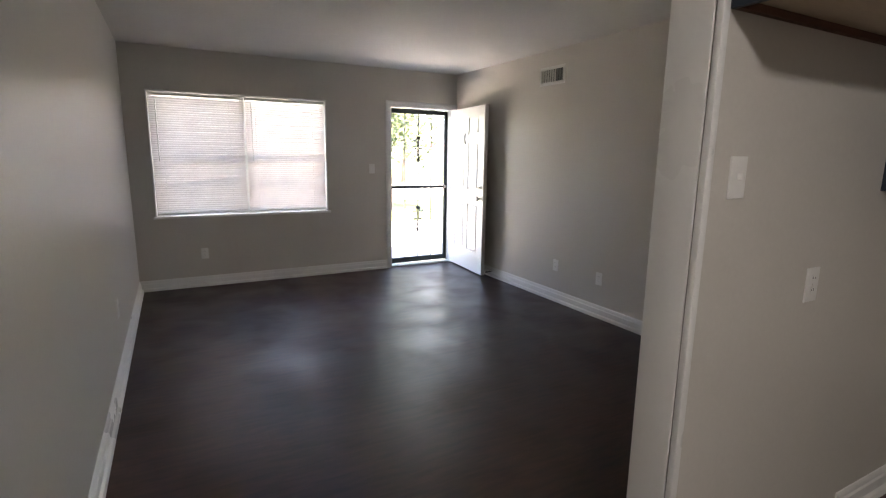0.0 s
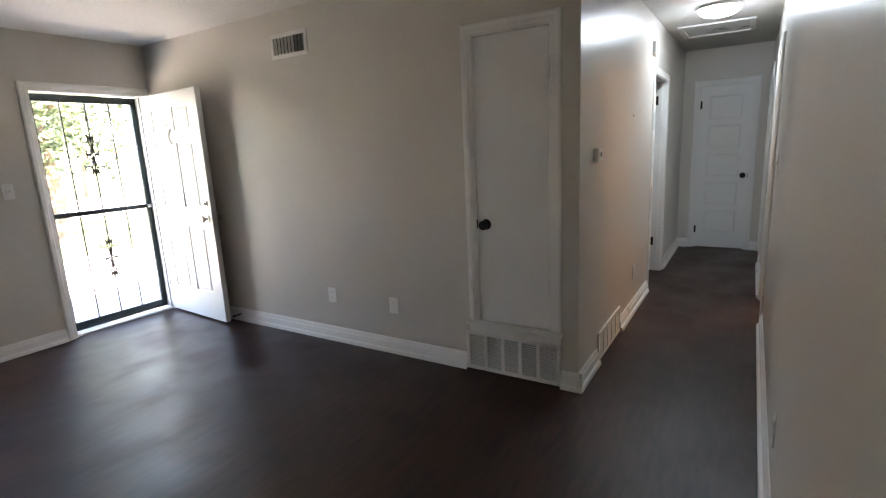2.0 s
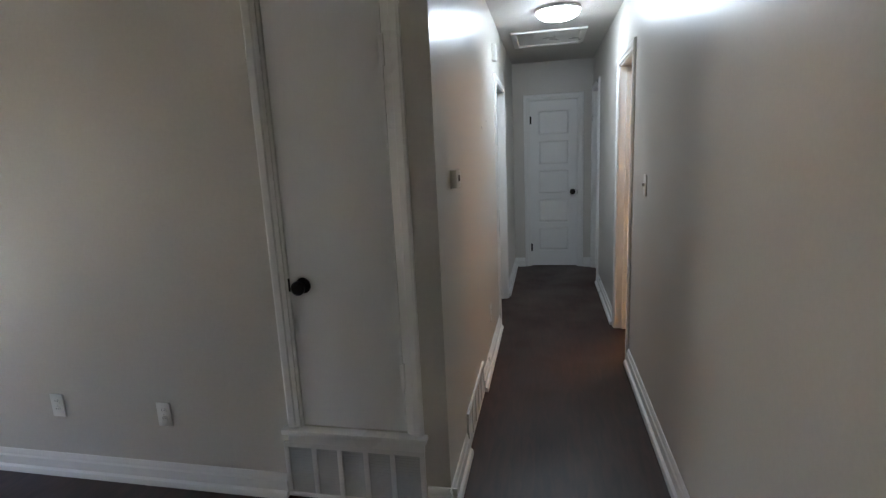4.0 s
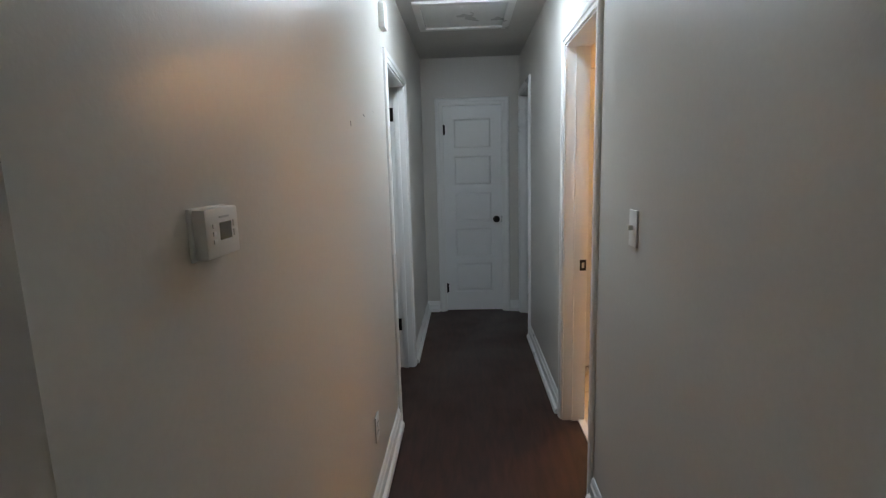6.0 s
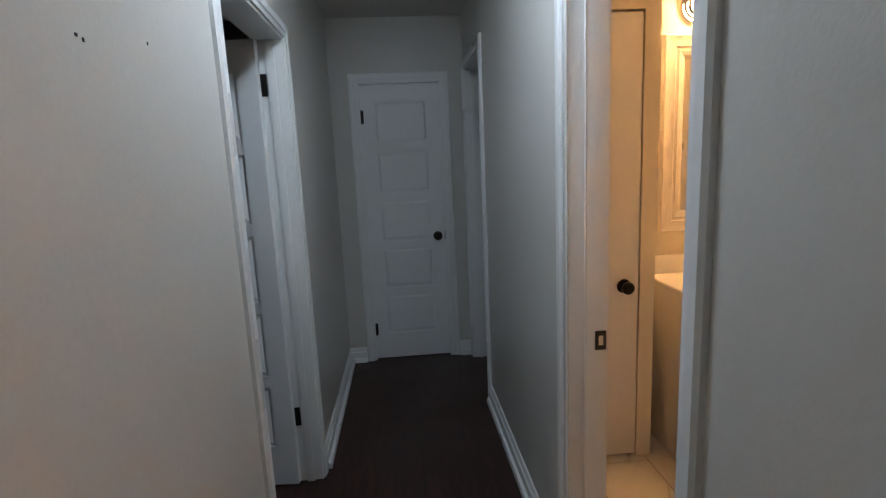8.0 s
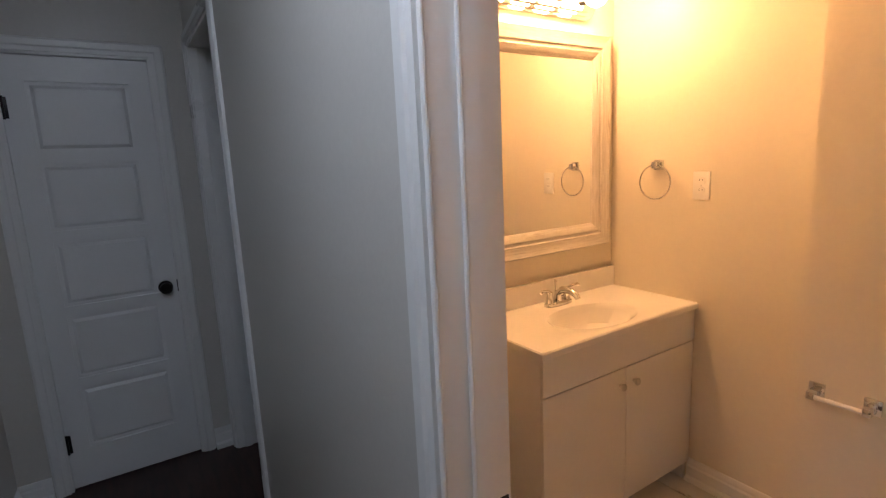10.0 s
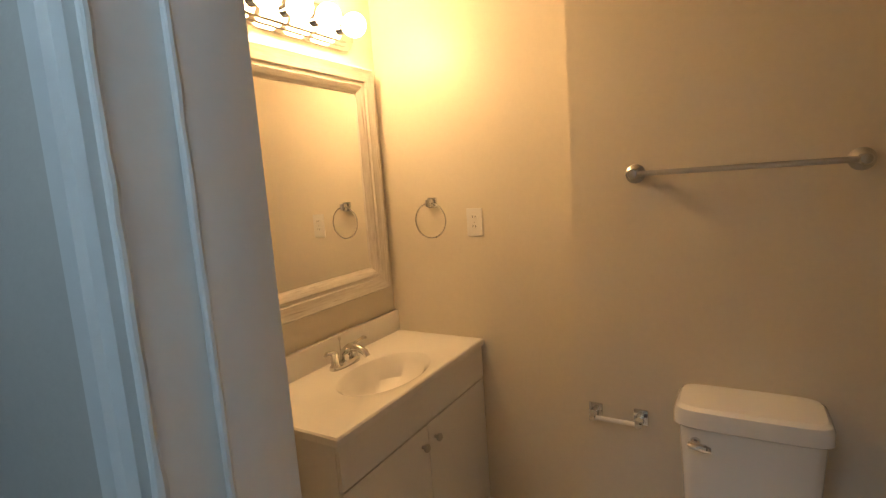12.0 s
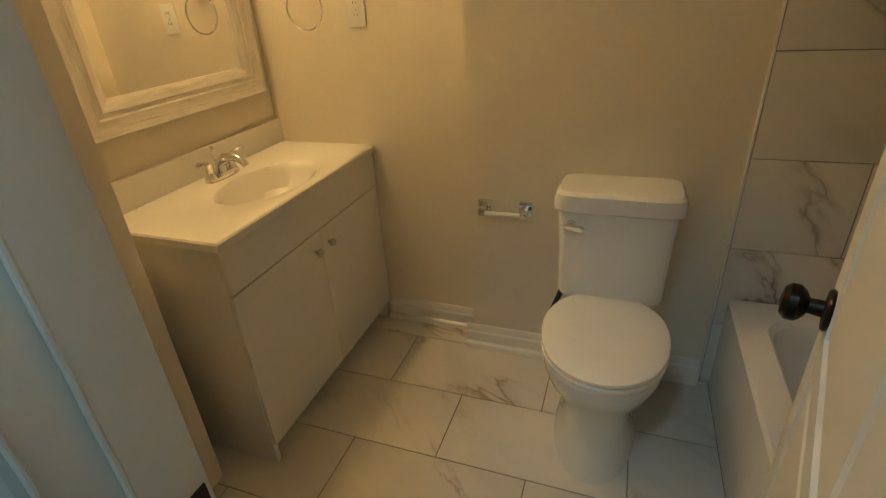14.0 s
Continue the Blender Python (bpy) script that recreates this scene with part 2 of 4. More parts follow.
def oval_loft(rows, seg=36, power=2.0):
    """Stacked ovals: (x, y, z, half width, half length front, half length back)."""
    bm = bmesh.new()
    rings = []
    for x, y, z, w, f, b in rows:
        ring = []
        for k in range(seg):
            a = 2 * math.pi * k / seg
            c, s = math.cos(a), math.sin(a)
            c, s = math.copysign(abs(c) ** (2 / power), c), math.copysign(abs(s) ** (2 / power), s)
            ring.append(bm.verts.new((x + w * c, y + (f if s > 0 else b) * s, z)))
        rings.append(ring)
    skin(bm, rings)
    return bm


def prism(profile, along, start, end):
    """A profile (out, up) pushed along x or y; the out axis is given by its sign and the wall."""
    bm = bmesh.new()
    rings = []
    for d in (start, end):
        ring = []
        for o, z in profile:
            ring.append(bm.verts.new((d, o, z) if along == "x" else (o, d, z)))
        rings.append(ring)
    skin(bm, rings)
    return bm


def finish(bm, name, material, smooth=True):
    bmesh.ops.recalc_face_normals(bm, faces=bm.faces)
    me = bpy.data.meshes.new(name)
    bm.to_mesh(me)
    bm.free()
    me.materials.append(material)
    if smooth:
        me.shade_smooth()
        me.set_sharp_from_angle(angle=radians(32))
    return me


def part(name, bm, material, parent, label=""):
    ob = new(name, finish(bm, name, material))
    ob.parent = parent
    return tagged(ob, label)


def thing(name, label, category, at=(0, 0, 0), turn=0, group="", kind=""):
    ob = new(name)
    ob.empty_display_size = 0.1
    ob.matrix_world = pose(*at, 0, 0, turn)
    return tagged(ob, label, category, group, kind)


def solid(name, bm, material, label, category, group="", kind=""):
    return tagged(new(name, finish(bm, name, material)), label, category, group, kind)


def structure(name, bm, material, label, category):
    return solid(name, bm, material, label, category, kind="structure")


def wall(name, along, a0, a1, n0, n1, z1, openings, label, material=None):
    """A wall along x or y from a0 to a1, between n0 and n1, with openings (start, end, low, high) cut through."""
    rows, at = [], a0
    for s, e, lo, hi in sorted(openings):
        rows.append((at, s, 0, z1))
        if lo > 0:
            rows.append((s, e, 0, lo))
        if hi < z1:
            rows.append((s, e, hi, z1))
        at = e
    rows.append((at, a1, 0, z1))
    bm = bmesh.new()
    for s, e, lo, hi in rows:
        box(bm, *((s, e, n0, n1) if along == "x" else (n0, n1, s, e)), lo, hi)
    return structure(name, bm, material or WALL, label, "wall")


# ---- the plan ----
H = 2.46                      # ceiling
WEST, NORTH, HALLN, END = -3.73, 4.94, 0.935, 4.50
POST = -2.150                 # free end of the wall between hall and kitchen
BX, BS, BUMP, BUMPX = 3.285, -1.655, -1.545, 2.395   # bathroom
WIN = (-3.52, -1.742, 0.772, 2.032)
FD = (-0.935, -0.06, 0.0, 2.03)
LD = (2.28, 3.07, 0.0, 2.00)
RD = (1.640, 2.28, 0.0, 2.045)
R2 = (3.755, 4.42, 0.0, 2.09)
ED = (0.162, 0.747, 0.0, 2.035)
CL = (1.095, 1.58, 0.345, 2.07)

structure("floor", boxes((-3.85, 5.12, -4.12, 5.08, -0.12, 0.0)), FLOOR, "dark espresso brown vinyl floor with a satin sheen", "floor")
structure("ceiling", boxes((-3.85, 5.12, -4.12, 5.08, H, H + 0.15)), CEIL, "off-white textured plaster ceiling", "ceiling")
wall("wall_west", "y", -4.12, 5.08, WEST - 0.12, WEST, H, [], "greige painted living room side wall")
wall("wall_north", "x", WEST, 5.0, NORTH, NORTH + 0.14, H, [WIN, FD], "greige painted front wall with window and entrance")
wall("wall_living_east", "y", HALLN, NORTH, 0.0, 0.12, H, [CL], "greige painted wall with closet door and air vent")
wall("wall_hall_north", "x", 0.12, END, HALLN, HALLN + 0.12, H, [LD], "greige painted semi-gloss hallway wall")
wall("wall_hall_end", "y", -3.0, NORTH, END, END + 0.12, H, [ED], "grey-beige painted end wall of the hallway")
wall("wall_hall_south", "x", POST + 0.02, END, -0.12, 0.0, H, [RD, R2], "greige painted semi-gloss wall between hallway and kitchen")
wall("wall_bath_east", "y", -3.0, -0.12, BX, BX + 0.12, H, [], "cream painted bathroom wall behind the vanity", BATHWALL)
wall("wall_bath_south", "x", 0.54, BX, BS - 0.13, BS, H, [], "cream painted bathroom wall with towel ring", BATHWALL)
structure("wall_bath_chase", boxes((0.66, BUMPX, BS, BUMP, 0, H)), BATHWALL, "cream painted boxed-out wall behind the toilet", "wall")
wall("wall_bath_west", "y", BS, -0.12, 0.54, 0.66, H, [], "painted wall at the far side of the bathtub", BATHWALL)
wall("wall_kitchen_east", "y", -4.0, -0.12, 0.42, 0.54, H, [], "plain painted kitchen side wall")
wall("wall_kitchen_south", "x", WEST, 5.12, -4.12, -4.0, H, [], "plain painted kitchen back wall")
# unseen wall, added to stop daylight leaking in under the end door
wall("wall_light_block_east", "y", -4.0, 5.08, END + 0.5, END + 0.62, H, [], "plain unseen wall added behind the end door to keep daylight out")
wall("wall_side_room_south", "x", BX + 0.12, 5.0, -3.12, -3.0, H, [], "plain painted back wall of the side room")
wall("wall_bedroom_west", "y", HALLN + 0.12, NORTH, 1.15, 1.27, H, [], "plain painted bedroom side wall")
# linen closet in the bathroom's north-east corner
structure("wall_linen_closet", boxes((3.0, BX, -0.655, -0.625, 0, H), (3.0, 3.03, -0.625, -0.585, 0, H), (3.0, 3.03, -0.585, -0.16, 2.06, H), (3.0, 3.03, -0.16, -0.12, 0, H)), BATHWALL, "narrow painted linen closet walls", "wall")


# ---- trim ----
BASE = ((0, 0), (0.034, 0), (0.034, 0.014), (0.029, 0.025), (0.017, 0.032), (0.016, 0.074), (0.010, 0.082), (0.009, 0.098), (0.004, 0.108), (0, 0.110))


def baseboard(along, face, sign, a, b):
    prof = [(face + sign * o, z) for o, z in BASE]
    return structure("baseboard", prism(prof, along, a, b), TRIM, "white painted baseboard with shoe moulding", "baseboard")


baseboard("y", WEST, 1, -4.0, NORTH - 0.03)
baseboard("x", NORTH, -1, WEST, FD[0] - 0.062)
baseboard("y", 0.0, -1, 1.672, NORTH - 0.03)
baseboard("y", 0.0, -1, HALLN - 0.028, 1.033)
baseboard("x", HALLN, -1, -0.028, 0.415)
baseboard("x", HALLN, -1, 1.062, LD[0] - 0.066)
baseboard("x", HALLN, -1, LD[1] + 0.066, END - 0.03)
baseboard("y", END, -1, ED[1] + 0.062, HALLN)
baseboard("y", END, -1, 0.0, ED[0] - 0.062)
baseboard("x", 0.0, 1, POST + 0.03, RD[0] - 0.066)
baseboard("x", 0.0, 1, RD[1] + 0.066, R2[0] - 0.066)
baseboard("x", -0.12, -1, -1.06, 0.42)
baseboard("x", BS, 1, BUMPX, 2.84)
baseboard("x", BUMP, 1, 1.515, BUMPX + 0.028)
baseboard("y", BX, -1, -0.738, -0.655)

CASE = ((0, 0), (0.012, 0.0), (0.013, 0.018), (0.018, 0.024), (0.018, 0.048), (0.011, 0.058), (0.0, 0.060))


def casing_bar(along, face, sign, inner, outer_dir, a, b, name="casing"):
    """One moulded upright or head: profile from the inner edge outwards; upright when along is z."""
    bm = bmesh.new()
    rings = []
    for d in (a, b):
        ring = []
        for o, w in CASE:
            p = face + sign * o
            q = inner + outer_dir * w
            ring.append(bm.verts.new(d(p, q)))
        rings.append(ring)
    skin(bm, rings)
    return bm


def door_trim(name, wall_along, face, sign, s, e, top, depth, low=0.0, label="white moulded door casing and jamb", stop=(0.035, 0.07)):
    """Casing on one face and jamb boards with stops lining the opening; depth goes into the wall."""
    t = thing(name, label, "door frame", kind="structure")
    place = (lambda n, a, z: (a, n, z)) if wall_along == "x" else (lambda n, a, z: (n, a, z))
    for inner, od in ((s, -1), (e, 1)):
        part("casing", casing_bar("z", face, sign, inner, od, lambda p, q: place(p, q, low), lambda p, q, od=od: place(p, q, top + abs(q - inner))), TRIM, t)
    part("casing", casing_bar("h", face, sign, top, 1, lambda p, q: place(p, s - (q - top), q), lambda p, q: place(p, e + (q - top), q)), TRIM, t)
    n0, n1 = sorted((face + sign * 0.004, face - sign * depth))
    m0, m1 = sorted((face - sign * stop[0], face - sign * stop[1]))

    def jb(a0, a1, z0, z1, na, nb):
        return boxes((a0, a1, na, nb, z0, z1) if wall_along == "x" else (na, nb, a0, a1, z0, z1), bevel=0.002)
    part("jamb", jb(s - 0.004, s + 0.012, low, top, n0, n1), TRIM, t)
    part("jamb", jb(e - 0.012, e + 0.004, low, top, n0, n1), TRIM, t)
    part("jamb", jb(s + 0.012, e - 0.012, top - 0.012, top + 0.004, n0, n1), TRIM, t)
    part("stop", jb(s + 0.012, s + 0.022, low, top - 0.012, m0, m1), TRIM, t)
    part("stop", jb(e - 0.022, e - 0.012, low, top - 0.012, m0, m1), TRIM, t)
    return t


front_trim = door_trim("door_frame_front", "x", NORTH, -1, FD[0], FD[1], FD[3], 0.135)
left_trim = door_trim("door_frame_bedroom", "x", HALLN, -1, LD[0], LD[1], LD[3], 0.116)
bath_trim = door_trim("door_frame_bathroom", "x", 0.0, 1, RD[0], RD[1], RD[3], 0.122, stop=(0.048, 0.1205))
r2_trim = door_trim("door_frame_side_room", "x", 0.0, 1, R2[0], R2[1], R2[3], 0.116)
end_trim = door_trim("door_frame_hall_end", "y", END, -1, ED[0], ED[1], ED[3], 0.1)
closet_trim = door_trim("door_frame_closet", "y", 0.0, -1, CL[0], CL[1], CL[3], 0.1, low=CL[2])
part("sill", boxes((-0.045, 0.03, CL[0] - 0.075, CL[1] + 0.075, CL[2] - 0.022, CL[2]), bevel=0.004), TRIM, closet_trim)
part("apron", boxes((-0.016, -0.001, CL[0] - 0.06, CL[1] + 0.06, CL[2] - 0.075, CL[2] - 0.022), bevel=0.003), TRIM, closet_trim)
part("threshold", boxes((FD[0], FD[1], 4.955, 5.09, 0.0, 0.018), bevel=0.005), TRIM, front_trim, "white painted threshold")
# strike plates on the far bathroom jamb
strike = part("strike_plate", boxes((RD[1] - 0.0245, RD[1] - 0.0215, -0.114, -0.080, 0.875, 0.935), bevel=0.001), BLACK, bath_trim, "oil rubbed bronze strike plate")
part("strike_hole", boxes((RD[1] - 0.0255, RD[1] - 0.0242, -0.104, -0.090, 0.89, 0.92)), STEEL, strike)
# lumpy paint build-up along the bathroom jamb's edges
for px, py, sd in ((RD[1] - 0.0125, 0.004, 4), (RD[1] - 0.0205, -0.049, 8)):
    bm, rng = bmesh.new(), random.Random(sd)
    zs = [0.02 + 0.0225 * k for k in range(88)]
    tube(bm, [(px + rng.uniform(-0.0006, 0.0006), py + rng.uniform(-0.0006, 0.0006), z) for z in zs], [0.0032 + (0.0030 if rng.random() < 0.07 else rng.uniform(0, 0.0007)) for _ in zs], 8)
    part("paint_bead", bm, TRIM, bath_trim, "lumpy dried paint bead")
# wall end boards
post = thing("wall_end_trim", "white painted end board of the partition wall", "trim", kind="structure")
part("end_board", boxes((POST, POST + 0.018, -0.122, 0.006, 0, H - 0.002), bevel=0.003), TRIM, post)
part("edge_strip", boxes((POST + 0.001, POST + 0.028, -0.146, -0.126, 0, H - 0.002), bevel=0.004), TRIM, post)
part("edge_gap", boxes((POST + 0.006, POST + 0.02, -0.127, -0.121, 0, H - 0.003)), GROUT, post, "dark joint between the boards")


# ---- doors ----
def panel_door(t, w, h, thick, panels, z0=0.01):
    """A slab from x 0 to w, front at y 0; panels (x0, x1, z0, z1) as raised fields in grooves on both faces."""
    core = part("slab", boxes((0.0, w, 0.0125, thick - 0.0125, z0, h)), DOORW, t)
    xs = sorted({p[0] for p in panels} | {p[1] for p in panels})
    cols = [(0.0, xs[0])] + [(a, b) for a, b in zip(xs[1::2], xs[2::2])] + [(xs[-1], w)]
    bm = bmesh.new()
    for y0, y1 in ((0.0, 0.013), (thick - 0.013, thick)):
        for a, b in cols:
            box(bm, a, b, y0, y1, z0, h)
        for a, b in zip(xs[0::2], xs[1::2]):
            mine = sorted((p[2], p[3]) for p in panels if p[0] == a)
            low = z0
            for lo, hi in mine + [(h, h)]:
                box(bm, a, b, y0, y1, low, lo)
                low = hi
    part("stiles_and_rails", bm, DOORW, t)
    for a, b, lo, hi in panels:
        bm = bmesh.new()
        for y0, y1 in ((0.0127, 0.0012), (thick - 0.0127, thick - 0.0012)):
            rings = []
            for k, y in ((0.015, y0), (0.029, y1)):
                rings.append([bm.verts.new(v) for v in ((a + k, y, lo + k), (b - k, y, lo + k), (b - k, y, hi - k), (a + k, y, hi - k))])
            skin(bm, rings)
        part("panel", bm, DOORW, t)
    return core


def five_panels(w, h):
    gap, side, low = 0.050, 0.088, 0.20
    each = (h - low - 0.107 - 4 * gap) / 5
    return [(side, w - side, low + i * (each + gap), low + i * (each + gap) + each) for i in range(5)]


def knob(t, x, z, y, out, mat, both=0.0):
    k = part("knob", turned(((0, 0.031), (0.004, 0.033), (0.008, 0.030), (0.010, 0.013), (0.028, 0.012), (0.034, 0.022), (0.042, 0.0285), (0.054, 0.0285), (0.062, 0.021), (0.065, 0.002)), (0, out, 0), (x, y, z)), mat, t, "round door knob")
    if both:
        part("knob", turned(((0, 0.031), (0.004, 0.033), (0.008, 0.030), (0.010, 0.013), (0.028, 0.012), (0.034, 0.022), (0.042, 0.0285), (0.054, 0.0285), (0.062, 0.021), (0.065, 0.002)), (0, -out, 0), (x, y - out * both, z)), mat, t, "round door knob")
    return k


def hinge(t, x, y, z, mat, hgt=0.09):
    hg = part("hinge", boxes((x - 0.016, x + 0.016, y - 0.002, y + 0.002, z - hgt / 2, z + hgt / 2), bevel=0.0008), mat, t)
    part("hinge_pin", turned(((0, 0.005), (hgt + 0.008, 0.005)), (0, 0, 1), (x, y - 0.004, z - hgt / 2 - 0.004), 10), mat, hg)


# front door: hinged at the corner side, standing open into the room
front = thing("front_door", "white six-panel entrance door standing open inward", "door", (-0.078, 4.925, 0.008), -94.6)
FW, FH = 0.92, 2.005
panel_door(front, FW, FH, 0.044, [(x, x + 0.27, lo, hi) for x in (0.13, 0.50) for lo, hi in ((0.26, 0.85), (1.02, 1.58), (1.68, 1.88))])
knob(front, FW - 0.065, 0.93, 0.0, -1, STEEL, 0.044)
part("deadbolt", turned(((0, 0.026), (0.008, 0.026), (0.012, 0.012), (0.026, 0.010)), (0, -1, 0), (FW - 0.065, 0, 1.06)), STEEL, front, "satin nickel deadbolt")
part("deadbolt", turned(((0, 0.026), (0.008, 0.026), (0.012, 0.012), (0.026, 0.010)), (0, 1, 0), (FW - 0.065, 0.044, 1.06)), STEEL, front, "satin nickel deadbolt")
for zz in (0.25, 1.0, 1.78):
    hinge(front, 0.004, -0.002, zz, STEEL)
kb = bmesh.new()
tube(kb, [(0.45, -0.006, 1.70), (0.45, -0.018, 1.675), (0.448, -0.03, 1.63), (0.45, -0.02, 1.585), (0.45, -0.006, 1.57)], [0.007, 0.012, 0.01, 0.012, 0.008], 10)
part("knocker", kb, STEEL, front, "small metal door knocker")

# hallway end door
end_door = thing("hall_end_door", "white five-panel hallway door, closed", "door", (END + 0.012, ED[1] - 0.013, 0), -90)
EW = ED[1] - ED[0] - 0.026
panel_door(end_door, EW, 2.02, 0.035, five_panels(EW, 2.02))
knob(end_door, EW - 0.055, 0.93, 0.0, -1, BLACK)
part("latch_plate", boxes((EW - 0.003, EW + 0.003, -0.003, 0.004, 0.90, 0.96)), BLACK, end_door)
for zz in (0.24, 1.80):
    hinge(end_door, 0.004, -0.003, zz, BLACK)

# bedroom door: hinged on its far jamb, swung into the room
bed_door = thing("bedroom_door", "white five-panel door standing open into a dark room", "door", (LD[1] - 0.014, HALLN + 0.10, 0), 84)
LW = 0.75
panel_door(bed_door, LW, 1.985, 0.035, five_panels(LW, 1.985))
knob(bed_door, LW - 0.06, 0.93, 0.0, -1, BLACK, 0.035)
part("hinge", boxes((LD[1] - 0.0145, LD[1] - 0.0115, HALLN + 0.075, HALLN + 0.114, 1.765, 1.855), bevel=0.0008), BLACK, left_trim, "black hinge leaf")
part("hinge", boxes((LD[1] - 0.0145, LD[1] - 0.0115, HALLN + 0.075, HALLN + 0.114, 0.285, 0.375), bevel=0.0008), BLACK, left_trim, "black hinge leaf")

# bathroom door: hinged on the near jamb, swung against the tub
bath_door = thing("bathroom_door", "white five-panel bathroom door standing open", "door", (RD[0] + 0.026, -0.118, 0.012), -106.5)
BW = 0.575
panel_door(bath_door, BW, 2.0, 0.035, five_panels(BW, 2.0))
knob(bath_door, BW - 0.06, 0.93, 0.035, 1, BLACK)

# flush closet door
closet = thing("closet_door", "plain white flush closet door with a dark knob, closed", "door", (0.0, CL[1] - 0.013, 0), -90)
CW = CL[1] - CL[0] - 0.026
part("slab", boxes((0.002, CW - 0.002, 0.001, 0.034, CL[2] + 0.006, CL[3] - 0.016), bevel=0.003), DOORW, closet)
knob(closet, 0.062, 0.972, 0.001, -1, BLACK)
part("latch_plate", boxes((-0.004, 0.001, -0.004, 0.01, 0.945, 1.0)), BLACK, closet)
for zz in (0.60, 1.84):
    hinge(closet, CW + 0.004, -0.004, zz, TRIM, 0.10)

# linen closet door inside the bathroom
linen = thing("linen_closet_door", "white narrow linen closet door, closed", "door", (3.005, -0.165, 0), -90)
part("slab", boxes((0.0, 0.415, 0.0, 0.02, 0.02, 2.05), bevel=0.002), DOORW, linen)
knob(linen, 0.345, 0.865, 0.0, -1, BLACK)

# ---- security door ----
sec = thing("security_door", "dark green steel security storm door with scrollwork, closed", "security door", (0, 5.045, 0))
sx0, sx1, st = FD[0] + 0.014, FD[1] - 0.014, 2.012
part("door_frame", boxes((sx0, sx0 + 0.045, 0, 0.03, 0.025, st), (sx1 - 0.045, sx1, 0, 0.03, 0.025, st), (sx0 + 0.045, sx1 - 0.045, 0, 0.03, st - 0.06, st), (sx0 + 0.045, sx1 - 0.045, 0, 0.03, 0.025, 0.095), bevel=0.003), SECURITY, sec)
part("mid_rail", boxes((sx0 + 0.045, sx1 - 0.045, -0.004, 0.03, 1.005, 1.045), bevel=0.003), SECURITY, sec)
part("latch", boxes((sx1 - 0.05, sx1 - 0.01, -0.028, -0.003, 1.01, 1.04), bevel=0.004), STEEL, sec)
inner = sx1 - sx0 - 0.09
mid_x = (sx0 + sx1) / 2
for i in range(1, 4):
    bx = sx0 + 0.045 + inner * i / 4
    part("bar", boxes((bx - 0.005, bx + 0.005, 0.009, 0.019, 0.095, 1.005), (bx - 0.005, bx + 0.005, 0.009, 0.019, 1.045, st - 0.06)), IRON, sec)


def scroll(x, z, size, sx, sz):
    """A thin S of two opposed curls beside the middle bar, the larger one away from z."""
    pts = []
    for k in range(15):
        a = 4.4 * (1 - k / 14)
        r = size * (0.30 + 0.70 * k / 14)
        pts.append((x + sx * (0.008 + size + r * math.cos(a + 2.2)), 0.0145, z + sz * (size * 2.6 + r * math.sin(a + 2.2))))
    pts.append((x + sx * 0.010, 0.0145, z + sz * size * 1.3))
    for k in range(9):
        a = 3.6 * k / 8
        r = size * 0.55 * (1 - 0.6 * k / 8)
        pts.append((x + sx * (0.010 + size * 0.55 - r * math.cos(a)), 0.0145, z + sz * (size * 0.5 - r * math.sin(a))))
    return tube(bmesh.new(), pts, 0.0055, 6)


# one full ornament in the upper half, a lower one that hangs from the bar
for zc, ups in ((1.52, (-1, 1)), (0.60, (-1, 1))):
    for a in (-1, 1):
        for b in ups:
            part("scroll", scroll(mid_x, zc, 0.050, a, b), IRON, sec)
        part("collar", boxes((mid_x + a * 0.033 - 0.022, mid_x + a * 0.033 + 0.022, 0.008, 0.02, zc - 0.006, zc + 0.006), bevel=0.001), IRON, sec)
for zc in (1.82, 1.655, 1.37, 0.76, 0.45):
    part("basket", turned(((0, 0.006), (0.02, 0.012), (0.045, 0.012), (0.065, 0.006)), (0, 0, 1), (mid_x, 0.0145, zc - 0.032), 10), IRON, sec)

# ---- front window ----
win = thing("window_1", "white framed two-bay front window behind blinds", "window", kind="structure")
wx0, wx1, wz0, wz1 = WIN
wm = -2.62
part("window_frame", boxes((wx0, wx0 + 0.04, 5.0, 5.07, wz0, wz1), (wx1 - 0.04, wx1, 5.0, 5.07, wz0, wz1), (wx0 + 0.04, wx1 - 0.04, 5.0, 5.07, wz1 - 0.04, wz1), (wx0 + 0.04, wx1 - 0.04, 5.0, 5.07, wz0, wz0 + 0.04), bevel=0.003), TRIM, win)
part("mullion", boxes((wm - 0.035, wm + 0.035, 4.985, 5.07, wz0 + 0.04, wz1 - 0.04), bevel=0.003), TRIM, win)
for a, b in ((wx0 + 0.04, wm - 0.035), (wm + 0.035, wx1 - 0.04)):
    for zz in (1.08, 1.36):
        part("sash_rail", boxes((a, b, 5.02, 5.05, zz - 0.018, zz + 0.018), bevel=0.002), TRIM, win)
    for lo, hi in ((wz0 + 0.04, 1.062), (1.098, 1.342), (1.378, wz1 - 0.04)):
        pane = part("pane", boxes((a, b, 5.033, 5.037, lo, hi)), GLASS, win, "clear glass pane")
        pane.visible_shadow = False
part("window_sill", boxes((wx0 - 0.03, wx1 + 0.03, 4.905, 5.0, wz0 - 0.022, wz0 + 0.002), bevel=0.004), TRIM, win)
